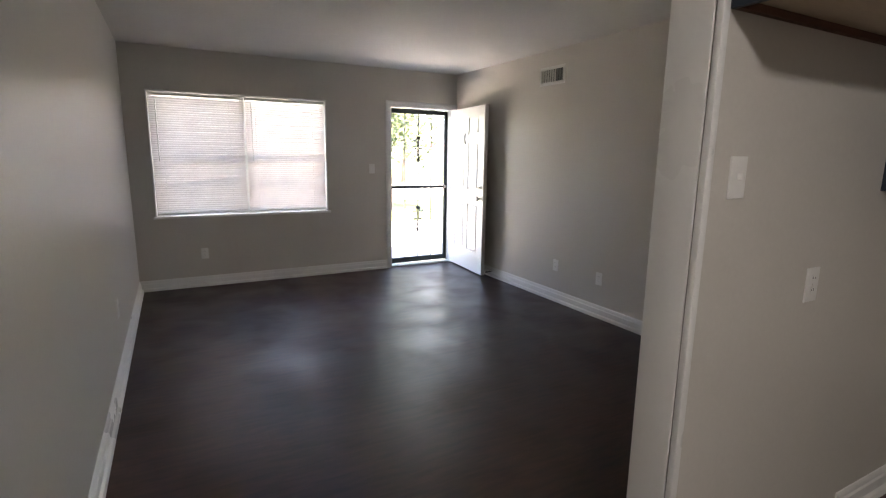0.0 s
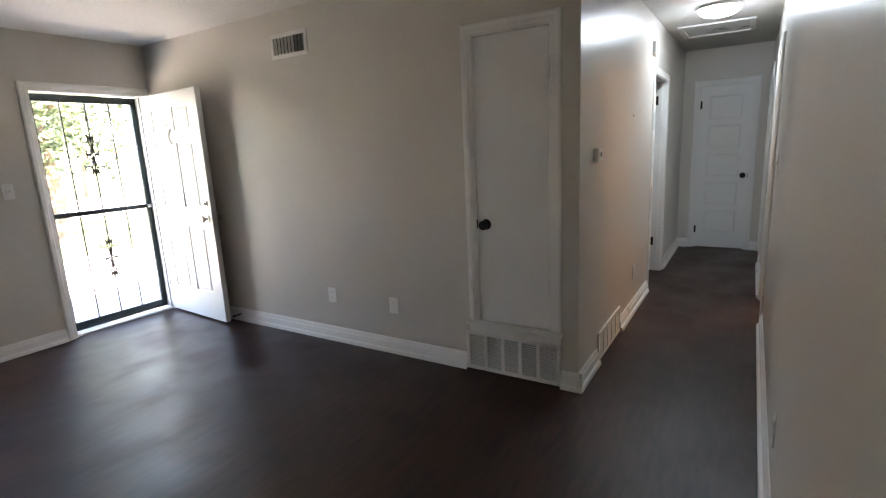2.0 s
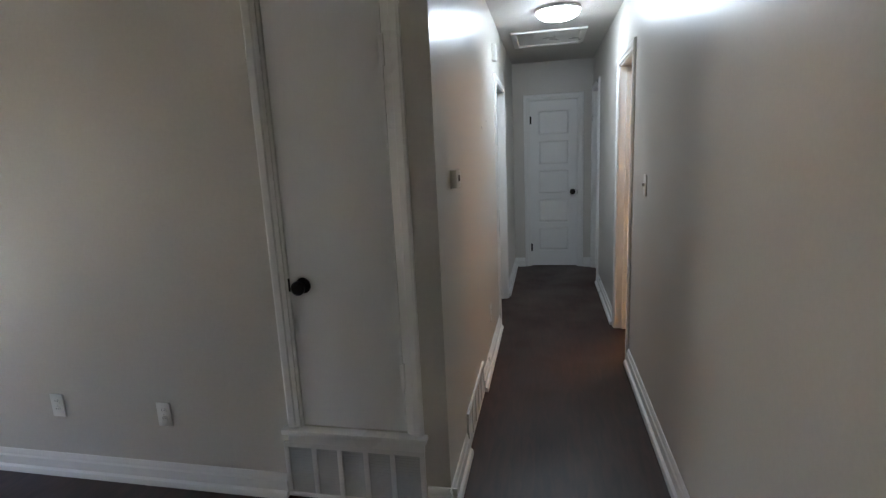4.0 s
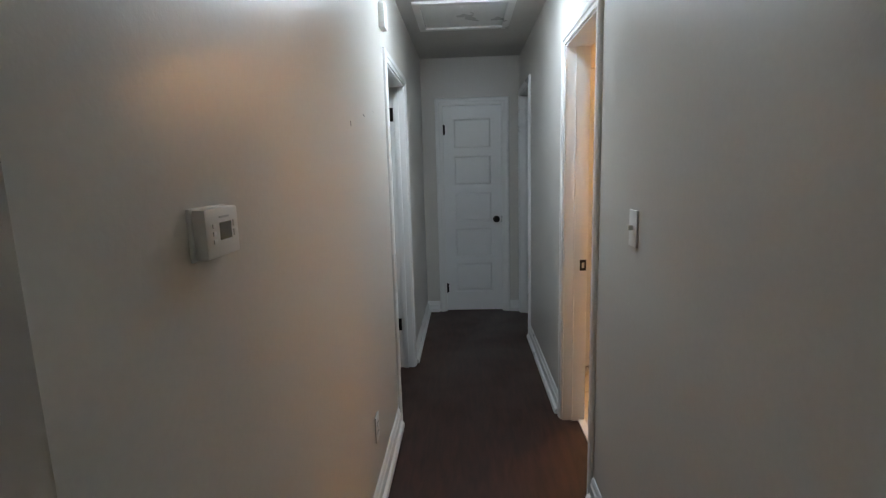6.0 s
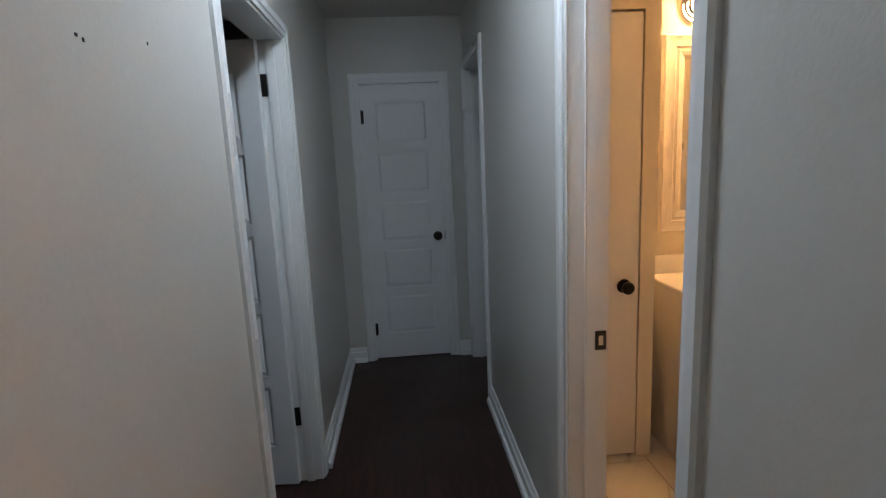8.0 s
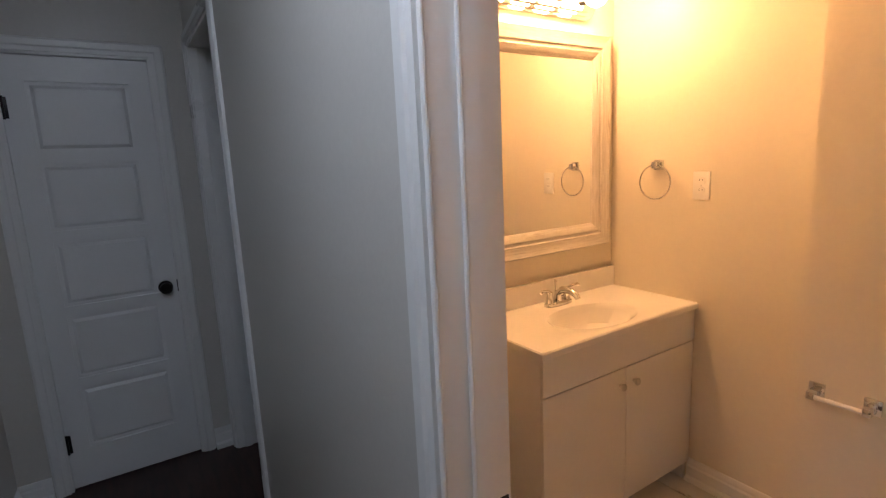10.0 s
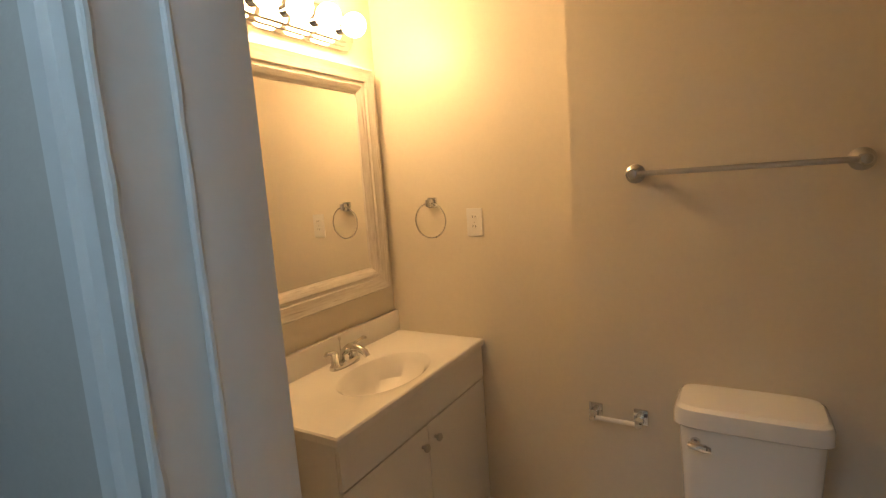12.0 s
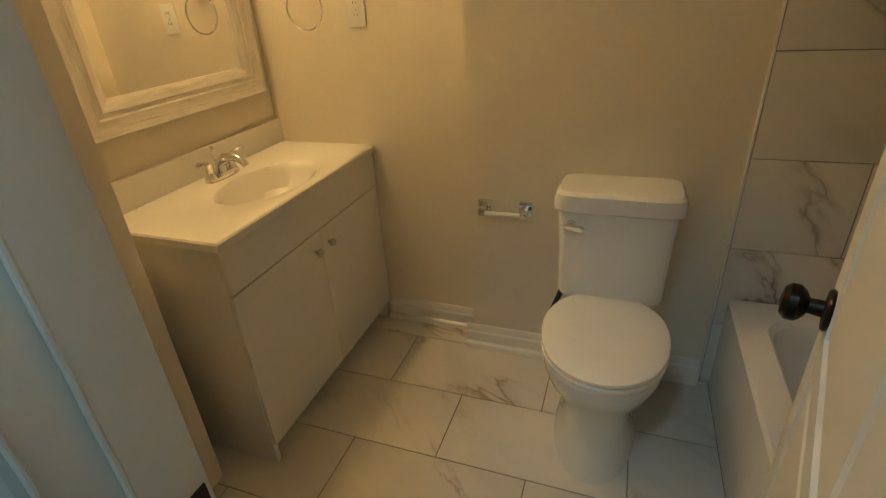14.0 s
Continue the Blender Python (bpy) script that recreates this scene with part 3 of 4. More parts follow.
part("reveal_trim", boxes((wx0 - 0.012, wx0 + 0.004, 4.93, 5.0, wz0, wz1), (wx1 - 0.004, wx1 + 0.012, 4.93, 5.0, wz0, wz1), (wx0 - 0.012, wx1 + 0.012, 4.93, 5.0, wz1 - 0.004, wz1 + 0.012), bevel=0.002), TRIM, win)

slat_mesh = {}


def blind(x0, x1, bottom, tilt, label):
    t = thing("window_blind", label, "blind", (0, 4.955, 0), group="window blinds")
    part("headrail", boxes((x0, x1, -0.016, 0.016, wz1 - 0.045, wz1 - 0.014), bevel=0.003), PLASTIC, t)
    part("bottom_rail", boxes((x0, x1, -0.012, 0.012, bottom, bottom + 0.018), bevel=0.003), PLASTIC, t)
    key = (round(x1 - x0, 3), tilt)
    if key not in slat_mesh:
        bm, rings = bmesh.new(), []
        for d in (x0, x1):
            rings.append([])
            for k in range(5):
                u = (k / 4 - 0.5) * 0.0255
                c = 0.0022 * (1 - (2 * k / 4 - 1) ** 2)
                a = radians(tilt)
                rings[-1].append(bm.verts.new((d - x0, u * math.cos(a) - c * math.sin(a), u * math.sin(a) + c * math.cos(a))))
        for k in range(4):
            bm.faces.new((rings[0][k], rings[0][k + 1], rings[1][k + 1], rings[1][k]))
        slat_mesh[key] = finish(bm, "slat", SLAT)
    z, rng = bottom + 0.03, random.Random(int(x0 * 100))
    while z < wz1 - 0.05:
        s = new("slat", slat_mesh[key])
        s.parent = t
        s.matrix_local = pose(x0, 0, z, rng.uniform(-1.5, 1.5), rng.uniform(-0.12, 0.12), 0)
        z += 0.0225
    for cx in (x0 + 0.1, x1 - 0.14):
        part("ladder_cord", boxes((cx - 0.0012, cx + 0.0012, -0.014, -0.0125, bottom, wz1 - 0.045)), PLASTIC, t)
    part("wand", turned(((0, 0.004), (0.62, 0.004)), (0, 0, 1), (x0 + 0.06, -0.024, wz1 - 0.69), 8), PLASTIC, t, "clear tilt wand")


blind(wx0 + 0.012, wm - 0.012, wz0 + 0.02, 78, "white closed venetian blind over the window")
blind(wm + 0.012, wx1 - 0.012, wz0 + 0.02, 63, "white venetian blind glowing with daylight")


# ---- registers and plates ----
def floor_register(t, length, height, bays, lou=17):
    """A stamped return grille along local x, front towards -y."""
    # dark sheet on the solid wall, painted as the shaded duct
    part("backing", boxes((0.012, length - 0.012, -0.004, -0.001, 0.014, height - 0.012)), DARK, t)
    part("rim", boxes((0, length, -0.014, -0.002, 0, 0.022), (0, length, -0.014, -0.002, height - 0.022, height), (0, 0.022, -0.014, -0.002, 0.022, height - 0.022), (length - 0.022, length, -0.014, -0.002, 0.022, height - 0.022), bevel=0.002), GRILLE, t)
    for i in range(1, bays):
        x = 0.022 + (length - 0.044) * i / bays
        part("divider", boxes((x - 0.011, x + 0.011, -0.0145, -0.004, 0.022, height - 0.022), bevel=0.002), GRILLE, t)
    step = (height - 0.044) / lou
    for k in range(lou):
        z = 0.022 + (k + 0.5) * step
        bm = bmesh.new()
        skin(bm, [[bm.verts.new((x, y, zz)) for y, zz in ((-0.012, z - step * 0.34), (-0.0105, z - step * 0.34), (-0.0045, z + step * 0.22), (-0.006, z + step * 0.22))] for x in (0.022, length - 0.022)])
        part("louvre", bm, LOUVRE, t)


g1 = thing("return_air_grille", "white stamped metal return air grille below the closet door", "vent", (0.0, 1.669, 0.008), -90)
floor_register(g1, 0.632, 0.262, 5)
g2 = thing("return_air_grille", "white stamped metal floor-level grille on the hallway wall", "vent", (0.425, HALLN, 0.006), 0)
floor_register(g2, 0.63, 0.20, 5, 10)

vent = thing("air_vent", "white wall register with grey vertical damper blades", "vent", (0.0, 3.225, 2.13), -90)
# dark sheet stands in for the shade behind the blades
part("backing", boxes((0.02, 0.345, -0.003, -0.001, 0.02, 0.155)), DARK, vent)
part("frame", boxes((0, 0.365, -0.012, -0.001, 0, 0.03), (0, 0.365, -0.012, -0.001, 0.145, 0.175), (0, 0.03, -0.012, -0.001, 0.03, 0.145), (0.335, 0.365, -0.012, -0.001, 0.03, 0.145), bevel=0.003), GRILLE, vent)
for i in range(9):
    x = 0.045 + i * 0.0345
    bm = bmesh.new()
    skin(bm, [[bm.verts.new((x + a, y, z)) for a, y in ((-0.006, -0.011), (-0.003, -0.012), (0.012, -0.003), (0.009, -0.002))] for z in (0.03, 0.145)])
    part("blade", bm, GRILLE if i < 6 else GRILLE_D, vent)


def plate(name, at, turn, label, kind):
    """A wall plate, front towards local -y, middle at the origin."""
    t = thing(name, label, "outlet" if kind == "outlet" else "switch", at, turn)
    part("cover_plate", boxes((-0.036, 0.036, -0.006, 0.0, -0.058, 0.058), bevel=0.0025), PLASTIC, t)
    if kind == "outlet":
        for dz in (-0.02, 0.02):
            r = part("receptacle", oval_loft([(0, 0, 0, 0.0165, 0.0135, 0.0135), (0, 0, 0.0022, 0.0160, 0.013, 0.013)], 20, 3.0), PLASTIC, t)
            r.matrix_local = pose(0, -0.006, dz, 90, 0, 0)
            # dark blocks painted as the shade inside the slots
            part("slots", boxes((-0.0075, -0.0055, -0.0002, 0.0004, 0.0, 0.008), (0.0055, 0.0075, -0.0002, 0.0004, 0.0, 0.007), bevel=0), DARK, r).matrix_local = pose(0, 0, 0.0026, -90, 0, 0)
        part("screw", turned(((0, 0.0028), (0.001, 0.0024)), (0, -1, 0), (0, -0.006, 0), 8), STEEL, t)
    else:
        n = 2 if kind == "double" else 1
        tg = bmesh.new()
        for i in range(n):
            x = (i - (n - 1) / 2) * 0.024
            box(tg, x - 0.005, x + 0.005, -0.020, -0.006, -0.006, 0.011, bevel=0.0015)
        part("toggle", tg, PLASTIC, t)
    return t


plate("wall_outlet", (0.0, 2.85, 0.365), -90, "white duplex outlet plate low on the greige wall", "outlet")
plate("wall_outlet", (0.0, 2.26, 0.355), -90, "white duplex outlet plate low on the greige wall", "outlet")
plate("wall_outlet", (WEST, 2.82, 0.42), 90, "white duplex outlet plate low on the side wall", "outlet")
plate("wall_outlet", (-3.10, NORTH, 0.36), 0, "white duplex outlet plate below the front window", "outlet")
plate("wall_outlet", (1.575, HALLN, 0.345), 0, "white duplex outlet plate low in the hallway", "outlet")
plate("light_switch", (-1.18, NORTH, 1.265), 0, "white switch plate beside the entrance door", "double")
plate("wall_outlet", (-0.58, 0.0, 0.32), 180, "white duplex outlet plate low on the hallway partition", "outlet")
plate("light_switch", (1.160, 0.0, 1.243), 180, "white toggle light switch on the hallway wall", "single")
plate("light_switch", (-1.98, -0.12, 1.39), 0, "white blank-looking switch plate on the kitchen wall", "single")
plate("wall_outlet", (-1.505, -0.12, 1.035), 0, "white plate on the kitchen wall below the cabinet", "outlet")
plate("wall_outlet", (2.833, BS, 1.342), 180, "white duplex outlet on the cream bathroom wall", "outlet")

th = thing("thermostat", "white programmable thermostat with a small grey display", "thermostat", (0.335, HALLN, 1.360))
part("base", boxes((-0.056, 0.056, -0.006, 0, -0.040, 0.040), bevel=0.002), PLASTIC, th)
part("cover", boxes((-0.053, 0.053, -0.027, -0.006, -0.038, 0.038), bevel=0.005), PLASTIC, th)
part("display", boxes((-0.012, 0.026, -0.0275, -0.026, -0.012, 0.015)), LCD, th, "grey display")
part("lettering_bar", boxes((-0.012, 0.020, -0.0274, -0.026, 0.022, 0.025)), LOUVRE, th, "faint grey printed bar")
for i in range(3):
    part("button", boxes((-0.034, -0.025, -0.0285, -0.026, -0.016 + i * 0.012, -0.009 + i * 0.012), bevel=0.001), PLASTIC, th)
for i in range(2):
    part("button", boxes((0.032, 0.041, -0.0290, -0.026, -0.010 + i * 0.015, 0.001 + i * 0.015), bevel=0.001), PLASTIC, th)
sm = thing("door_chime", "small white plastic detector high on the hallway wall", "detector", (2.18, HALLN, 2.19))
part("cover", boxes((-0.045, 0.045, -0.032, 0, -0.06, 0.06), bevel=0.006), PLASTIC, sm)

ds = thing("door_stop", "small dark spring door stop on the baseboard", "door stop", (-0.014, 3.98, 0.06))
sp = bmesh.new()
tube(sp, [(-0.075 * k / 90, 0.006 * math.cos(k * 0.8), 0.006 * math.sin(k * 0.8)) for k in range(91)], 0.0016, 5)
part("spring", sp, IRON, ds)
part("tip", turned(((0, 0.008), (0.012, 0.009), (0.016, 0.005)), (-1, 0, 0), (-0.074, 0, 0), 12), RUBBER, ds)

structure("wall_scuffs", boxes((1.400, 1.404, HALLN - 0.0012, HALLN + 0.001, 1.603, 1.622), (1.640, 1.646, HALLN - 0.0012, HALLN + 0.001, 1.664, 1.669), (1.657, 1.661, HALLN - 0.0012, HALLN + 0.001, 1.660, 1.666), (1.86, 1.863, HALLN - 0.0012, HALLN + 0.001, 1.70, 1.706)), DARK, "small dark nail holes and nicks in the paint", "wall mark")

# ---- hallway ceiling ----
hl = thing("ceiling_light", "round flush ceiling lamp glowing cool white", "ceiling light", (2.20, 0.45, H))
part("base", turned(((0, 0.165), (-0.022, 0.17), (-0.026, 0.155)), (0, 0, 1), (0, 0, 0), 40), GRILLE, hl)
part("diffuser", turned(((-0.024, 0.155), (-0.045, 0.148), (-0.066, 0.115), (-0.078, 0.06), (-0.081, 0.002)), (0, 0, 1), (0, 0, 0), 40), HALLGLOW, hl, "glowing frosted dome")
ha = thing("attic_hatch", "white painted attic hatch panel with moulded trim", "hatch", (0, 0, H))
part("panel", boxes((2.90, 3.44, 0.24, 0.79, -0.006, 0.0), bevel=0.002), TRIM, ha)
part("trim", boxes((2.85, 2.90, 0.19, 0.84, -0.018, 0), (3.44, 3.49, 0.19, 0.84, -0.018, 0), (2.90, 3.44, 0.19, 0.24, -0.018, 0), (2.90, 3.44, 0.79, 0.84, -0.018, 0), bevel=0.004), TRIM, ha)

# ---- kitchen ----
# unseen lamp, added for the kitchen light that the cabinet shadows imply
kl = thing("ceiling_light", "unseen round flush kitchen ceiling lamp, added for the kitchen's light", "ceiling light", (-2.9, -1.9, H))
part("base", turned(((0, 0.165), (-0.022, 0.17), (-0.026, 0.155)), (0, 0, 1), (0, 0, 0), 32), GRILLE, kl)
part("diffuser", turned(((-0.024, 0.155), (-0.045, 0.148), (-0.066, 0.115), (-0.081, 0.002)), (0, 0, 1), (0, 0, 0), 32), KITGLOW, kl, "glowing frosted dome")


def upper_cabinet(x0, x1, z0, z1, label, doors):
    t = thing("upper_cabinet", label, "cabinet", (0, -0.12, 0), group="kitchen upper cabinets")
    d = 0.33
    part("body", boxes((x0, x0 + 0.018, -d, 0, z0, z1), (x1 - 0.018, x1, -d, 0, z0, z1), (x0 + 0.018, x1 - 0.018, -d, 0, z1 - 0.018, z1), (x0 + 0.018, x1 - 0.018, -0.008, -0.001, z0 + 0.02, z1 - 0.018), bevel=0.001), BLUE, t)
    part("bottom", boxes((x0 + 0.018, x1 - 0.018, -d + 0.02, -0.02, z0 + 0.02, z0 + 0.03)), PLY, t, "unpainted plywood underside")
    part("back_rail", boxes((x0 + 0.018, x1 - 0.018, -0.02, -0.001, z0, z0 + 0.03)), BROWNWOOD, t, "stained wood rail")
    part("face_rail", boxes((x0 + 0.018, x1 - 0.018, -d, -d + 0.02, z0, z0 + 0.04), bevel=0.001), BLUE, t)
    w = (x1 - x0) / doors
    for i in range(doors):
        a, b = x0 + i * w + 0.006, x0 + (i + 1) * w - 0.006
        dr = part("door", boxes((a, b, -d - 0.02, -d - 0.002, z0 + 0.012, z1 - 0.01), bevel=0.003), BLUE, t)
        part("rail", boxes((a, b, -d - 0.026, -d - 0.02, z0 + 0.012, z0 + 0.065), (a, b, -d - 0.026, -d - 0.02, z1 - 0.063, z1 - 0.01), (a, a + 0.055, -d - 0.026, -d - 0.02, z0 + 0.065, z1 - 0.063), (b - 0.055, b, -d - 0.026, -d - 0.02, z0 + 0.065, z1 - 0.063)), BLUE, dr)


upper_cabinet(-2.09, -1.132, 1.808, 2.40, "navy blue short kitchen wall cabinet with raw plywood underside", 2)
upper_cabinet(-1.128, -0.40, 1.336, 2.40, "navy blue tall kitchen wall cabinet", 2)

# ---- bathroom: vanity ----
VX, VZ, VS, VN = 2.825, 0.845, -1.653, -0.740     # front, top, south and north ends
van = thing("vanity_cabinet", "white two-door bathroom vanity cabinet", "vanity", (0, 0, 0))
vf = VX + 0.022
part("side_panel", boxes((vf + 0.004, BX - 0.003, VN - 0.030, VN - 0.012, 0.008, VZ - 0.028), bevel=0.001), VANITY, van)
part("side_panel", boxes((vf + 0.004, BX - 0.003, VS + 0.006, VS + 0.024, 0.008, VZ - 0.028), bevel=0.001), VANITY, van)
part("toe_kick", boxes((vf + 0.07, vf + 0.085, VS + 0.024, VN - 0.030, 0.008, 0.10)), VANITY, van)
part("bottom", boxes((vf + 0.02, BX - 0.003, VS + 0.024, VN - 0.030, 0.10, 0.115)), VANITY, van)
part("front_frame", boxes((vf + 0.004, vf + 0.02, VS + 0.024, VN - 0.030, 0.10, VZ - 0.028)), VANITY, van)
part("drawer_front", boxes((vf - 0.012, vf + 0.003, VS + 0.006, VN - 0.012, 0.676, VZ - 0.032), bevel=0.0025), VANITY, van, "false drawer front")
vmid = -1.197
for a, b, kx in ((VS + 0.006, vmid - 0.0015, -0.042), (vmid + 0.0015, VN - 0.012, 0.042)):
    dr = part("door", boxes((vf - 0.010, vf + 0.003, a, b, 0.095, 0.670), bevel=0.002), VANITY, van)
    part("knob", turned(((0, 0.006), (0.010, 0.006), (0.014, 0.013), (0.022, 0.015), (0.027, 0.010), (0.028, 0.001)), (-1, 0, 0), (vf - 0.010, vmid + kx, 0.605), 16), STEEL, dr, "round satin nickel knob")

# sink top with an oval bowl
top = thing("bathroom_sink", "white cultured marble vanity top with oval basin", "sink", (0, 0, 0))
bm = bmesh.new()
sx, sy, n = 3.03, -1.197, 64
x0, x1, y0, y1 = VX, BX - 0.002, VS, VN


def rect_point(a):
    c, s = math.cos(a), math.sin(a)
    k = min(((x1 - sx) if c > 0 else (sx - x0)) / max(abs(c), 1e-6), ((y1 - sy) if s > 0 else (sy - y0)) / max(abs(s), 1e-6))
    return sx + c * k, sy + s * k


angles = sorted([2 * math.pi * k / n for k in range(n)] + [math.atan2(yy - sy, xx - sx) % (2 * math.pi) for xx in (x0, x1) for yy in (y0, y1)])
rings = []
for inset, z in ((0.0, VZ - 0.026), (0.0, VZ - 0.005), (0.005, VZ)):
    ring = []
    for a in angles:
        px, py = rect_point(a)
        ring.append(bm.verts.new((min(max(px, x0 + inset), x1 - inset), min(max(py, y0 + inset), y1 - inset), z)))
    rings.append(ring)
for rx, ry, z, dx in ((0.146, 0.225, VZ, -0.005), (0.138, 0.216, VZ - 0.004, -0.005), (0.122, 0.195, VZ - 0.025, 0), (0.105, 0.16, VZ - 0.085, 0.005), (0.07, 0.10, VZ - 0.118, 0.01), (0.022, 0.022, VZ - 0.128, 0.02)):
    rings.append([bm.verts.new((sx + dx - 0.02 + rx * math.cos(a), sy + ry * math.sin(a), z)) for a in angles])
skin(bm, rings, False)
bm.faces.new(rings[-1])
part("basin_top", bm, CULT, top)
part("backsplash", boxes((BX - 0.024, BX - 0.002, VS, VN, VZ, VZ + 0.098), bevel=0.004), CULT, top)
part("drain", turned(((0, 0.021), (0.003, 0.019), (0.004, 0.004)), (0, 0, 1), (3.03, sy, VZ - 0.1285), 18), CHROME, top)

fa = thing("faucet", "chrome two-handle centerset bathroom faucet", "faucet", (3.198, -1.197, VZ))
part("base_plate", oval_loft([(0, 0, 0, 0.028, 0.078, 0.078), (0, 0, 0.012, 0.027, 0.077, 0.077), (0, 0, 0.02, 0.020, 0.068, 0.068)], 32, 2.6), CHROME, fa)
bm = bmesh.new()
tube(bm, [(0.0, 0, 0.015), (-0.005, 0, 0.05), (-0.03, 0, 0.072), (-0.075, 0, 0.074), (-0.105, 0, 0.062), (-0.115, 0, 0.046)], [0.020, 0.019, 0.017, 0.014, 0.013, 0.012], 16)
part("spout", bm, CHROME, fa)
for s in (-1, 1):
    hd = part("handle", turned(((0.012, 0.018), (0.03, 0.015), (0.05, 0.013), (0.062, 0.015), (0.07, 0.006)), (0, 0, 1), (0, s * 0.052, 0), 18), CHROME, fa)
    lv = bmesh.new()
    tube(lv, [(0, s * 0.052, 0.064), (-0.008, s * 0.08, 0.074), (-0.012, s * 0.105, 0.078), (-0.014, s * 0.118, 0.072)], [0.008, 0.0065, 0.0075, 0.005], 10)
    part("lever", lv, CHROME, hd)
part("lift_rod", turned(((0.015, 0.003), (0.095, 0.003), (0.098, 0.006), (0.108, 0.005)), (0, 0, 1), (0.018, 0, 0), 10), CHROME, fa)

# mirror
mi = thing("wall_mirror", "rectangular mirror in a distressed whitewashed wood frame", "mirror", (BX, 0, 0))
MY0, MY1, MZ0, MZ1, MW = -1.598, -0.81, 1.062, 2.012, 0.108
part("mirror_glass", boxes((-0.014, -0.010, MY0 + 0.06, MY1 - 0.06, MZ0 + 0.06, MZ1 - 0.06)), mirror_mat, mi, "silvered mirror glass")
MPROF = ((0.0, 0.0), (0.034, 0.0), (0.036, 0.006), (0.034, 0.012), (0.034, 0.055), (0.028, 0.060), (0.028, 0.068), (0.031, 0.074), (0.026, 0.094), (0.022, 0.098), (0.019, 0.108), (0.0, 0.108))


def frame_bar(p, q):
    bm = bmesh.new()
    inward = [(1, 1), (-1, 1), (-1, -1), (1, -1)]
    corner = [(MY0, MZ0), (MY1, MZ0), (MY1, MZ1), (MY0, MZ1)]
    skin(bm, [[bm.verts.new((-o, corner[c][0] + inward[c][0] * w, corner[c][1] + inward[c][1] * w)) for o, w in MPROF] for c in (p, q)])
    return bm


for p, q, m in ((0, 1, WOODH), (1, 2, WOODV), (2, 3, WOODH), (3, 0, WOODV)):
    part("frame_bar", frame_bar(p, q), m, mi)

# vanity lamp
vl = thing("vanity_light", "chrome oval bath bar light with glowing globes", "wall light", (BX, -1.20, 2.14))


def racetrack(hl_, hz, d0, d1):
    bm = bmesh.new()
    rings = []
    for d in (d0, d1):
        ring = []
        for k in range(40):
            a = 2 * math.pi * k / 40
            c, s = math.cos(a), math.sin(a)
            ring.append(bm.verts.new((-d, (hl_ - hz) * (1 if c > 0 else -1) + hz * c, hz * s)))
        rings.append(ring)
    skin(bm, rings)
    return bm


for i, (a, b, c, d) in enumerate(((0.305, 0.075, 0.0, 0.022), (0.290, 0.060, 0.022, 0.032), (0.275, 0.045, 0.032, 0.044))):
    part("back_plate", racetrack(a, b, c, d), CHROME, vl)
for i in range(4):
    y = -0.21 + i * 0.14
    part("socket", turned(((0.042, 0.022), (0.062, 0.022)), (-1, 0, 0), (0, y, 0), 16), CHROME, vl)
    part("globe", turned([(0.108 - 0.046 * math.cos(math.pi * k / 12), 0.046 * math.sin(math.pi * k / 12)) for k in range(13)], (-1, 0, 0), (0, y, 0), 24), BATHGLOW, vl, "glowing frosted globe bulb")

# towel ring, towel bar, paper holder
tr = thing("towel_ring", "chrome towel ring hanging on the wall", "towel ring", (3.03, BS, 1.431))
part("mount", boxes((-0.022, 0.022, 0, 0.012, -0.022, 0.022), (-0.015, 0.015, 0.012, 0.04, -0.015, 0.015), bevel=0.004), CHROME, tr)
bm = bmesh.new()
RR = 0.075
loop = [[bm.verts.new((math.sin(a) * (RR + 0.0035 * math.cos(b)), 0.030 + 0.0035 * math.sin(b), -0.075 + math.cos(a) * (RR + 0.0035 * math.cos(b)))) for b in (2 * math.pi * j / 8 for j in range(8))] for a in (2 * math.pi * k / 40 for k in range(40))]
skin(bm, loop + [loop[0]], False)
part("ring", bm, CHROME, tr)

tb = thing("towel_bar", "satin nickel towel bar on the bathroom wall", "towel bar", (0, BUMP, 1.497))
for x in (1.61, 2.182):
    part("post", turned(((0, 0.031), (0.006, 0.031), (0.010, 0.024), (0.016, 0.014), (0.05, 0.013), (0.056, 0.016), (0.066, 0.013), (0.068, 0.002)), (0, 1, 0), (x, 0, 0), 24), STEEL, tb)
part("rod", turned(((0, 0.0085), (0.572, 0.0085)), (1, 0, 0), (1.61, 0.052, 0), 14), STEEL, tb)

tp = thing("toilet_paper_holder", "empty chrome toilet paper holder with white roller", "paper holder", (0, BUMP, 0.66))
for x in (2.18, 2.333):
    part("post", boxes((x - 0.024, x + 0.024, 0, 0.010, -0.024, 0.030), (x - 0.012, x + 0.012, 0.010, 0.062, -0.014, 0.014), bevel=0.004), CHROME, tp)
part("roller", turned(((0, 0.008), (0.155, 0.008)), (1, 0, 0), (2.18, 0.052, -0.004), 12), PLASTIC, tp, "white plastic roller")

# ---- toilet ----
to = thing("toilet", "white two-piece toilet with its lid closed", "toilet", (1.863, BUMP, 0.008))
bm = oval_loft([(0, 0.115, 0.425, 0.165, 0.075, 0.09), (0, 0.110, 0.44, 0.172, 0.083, 0.095), (0, 0.110, 0.6, 0.175, 0.086, 0.097), (0, 0.110, 0.742, 0.183, 0.090, 0.10)], 48, 5.0)
part("tank", bm, CERAMIC, to)
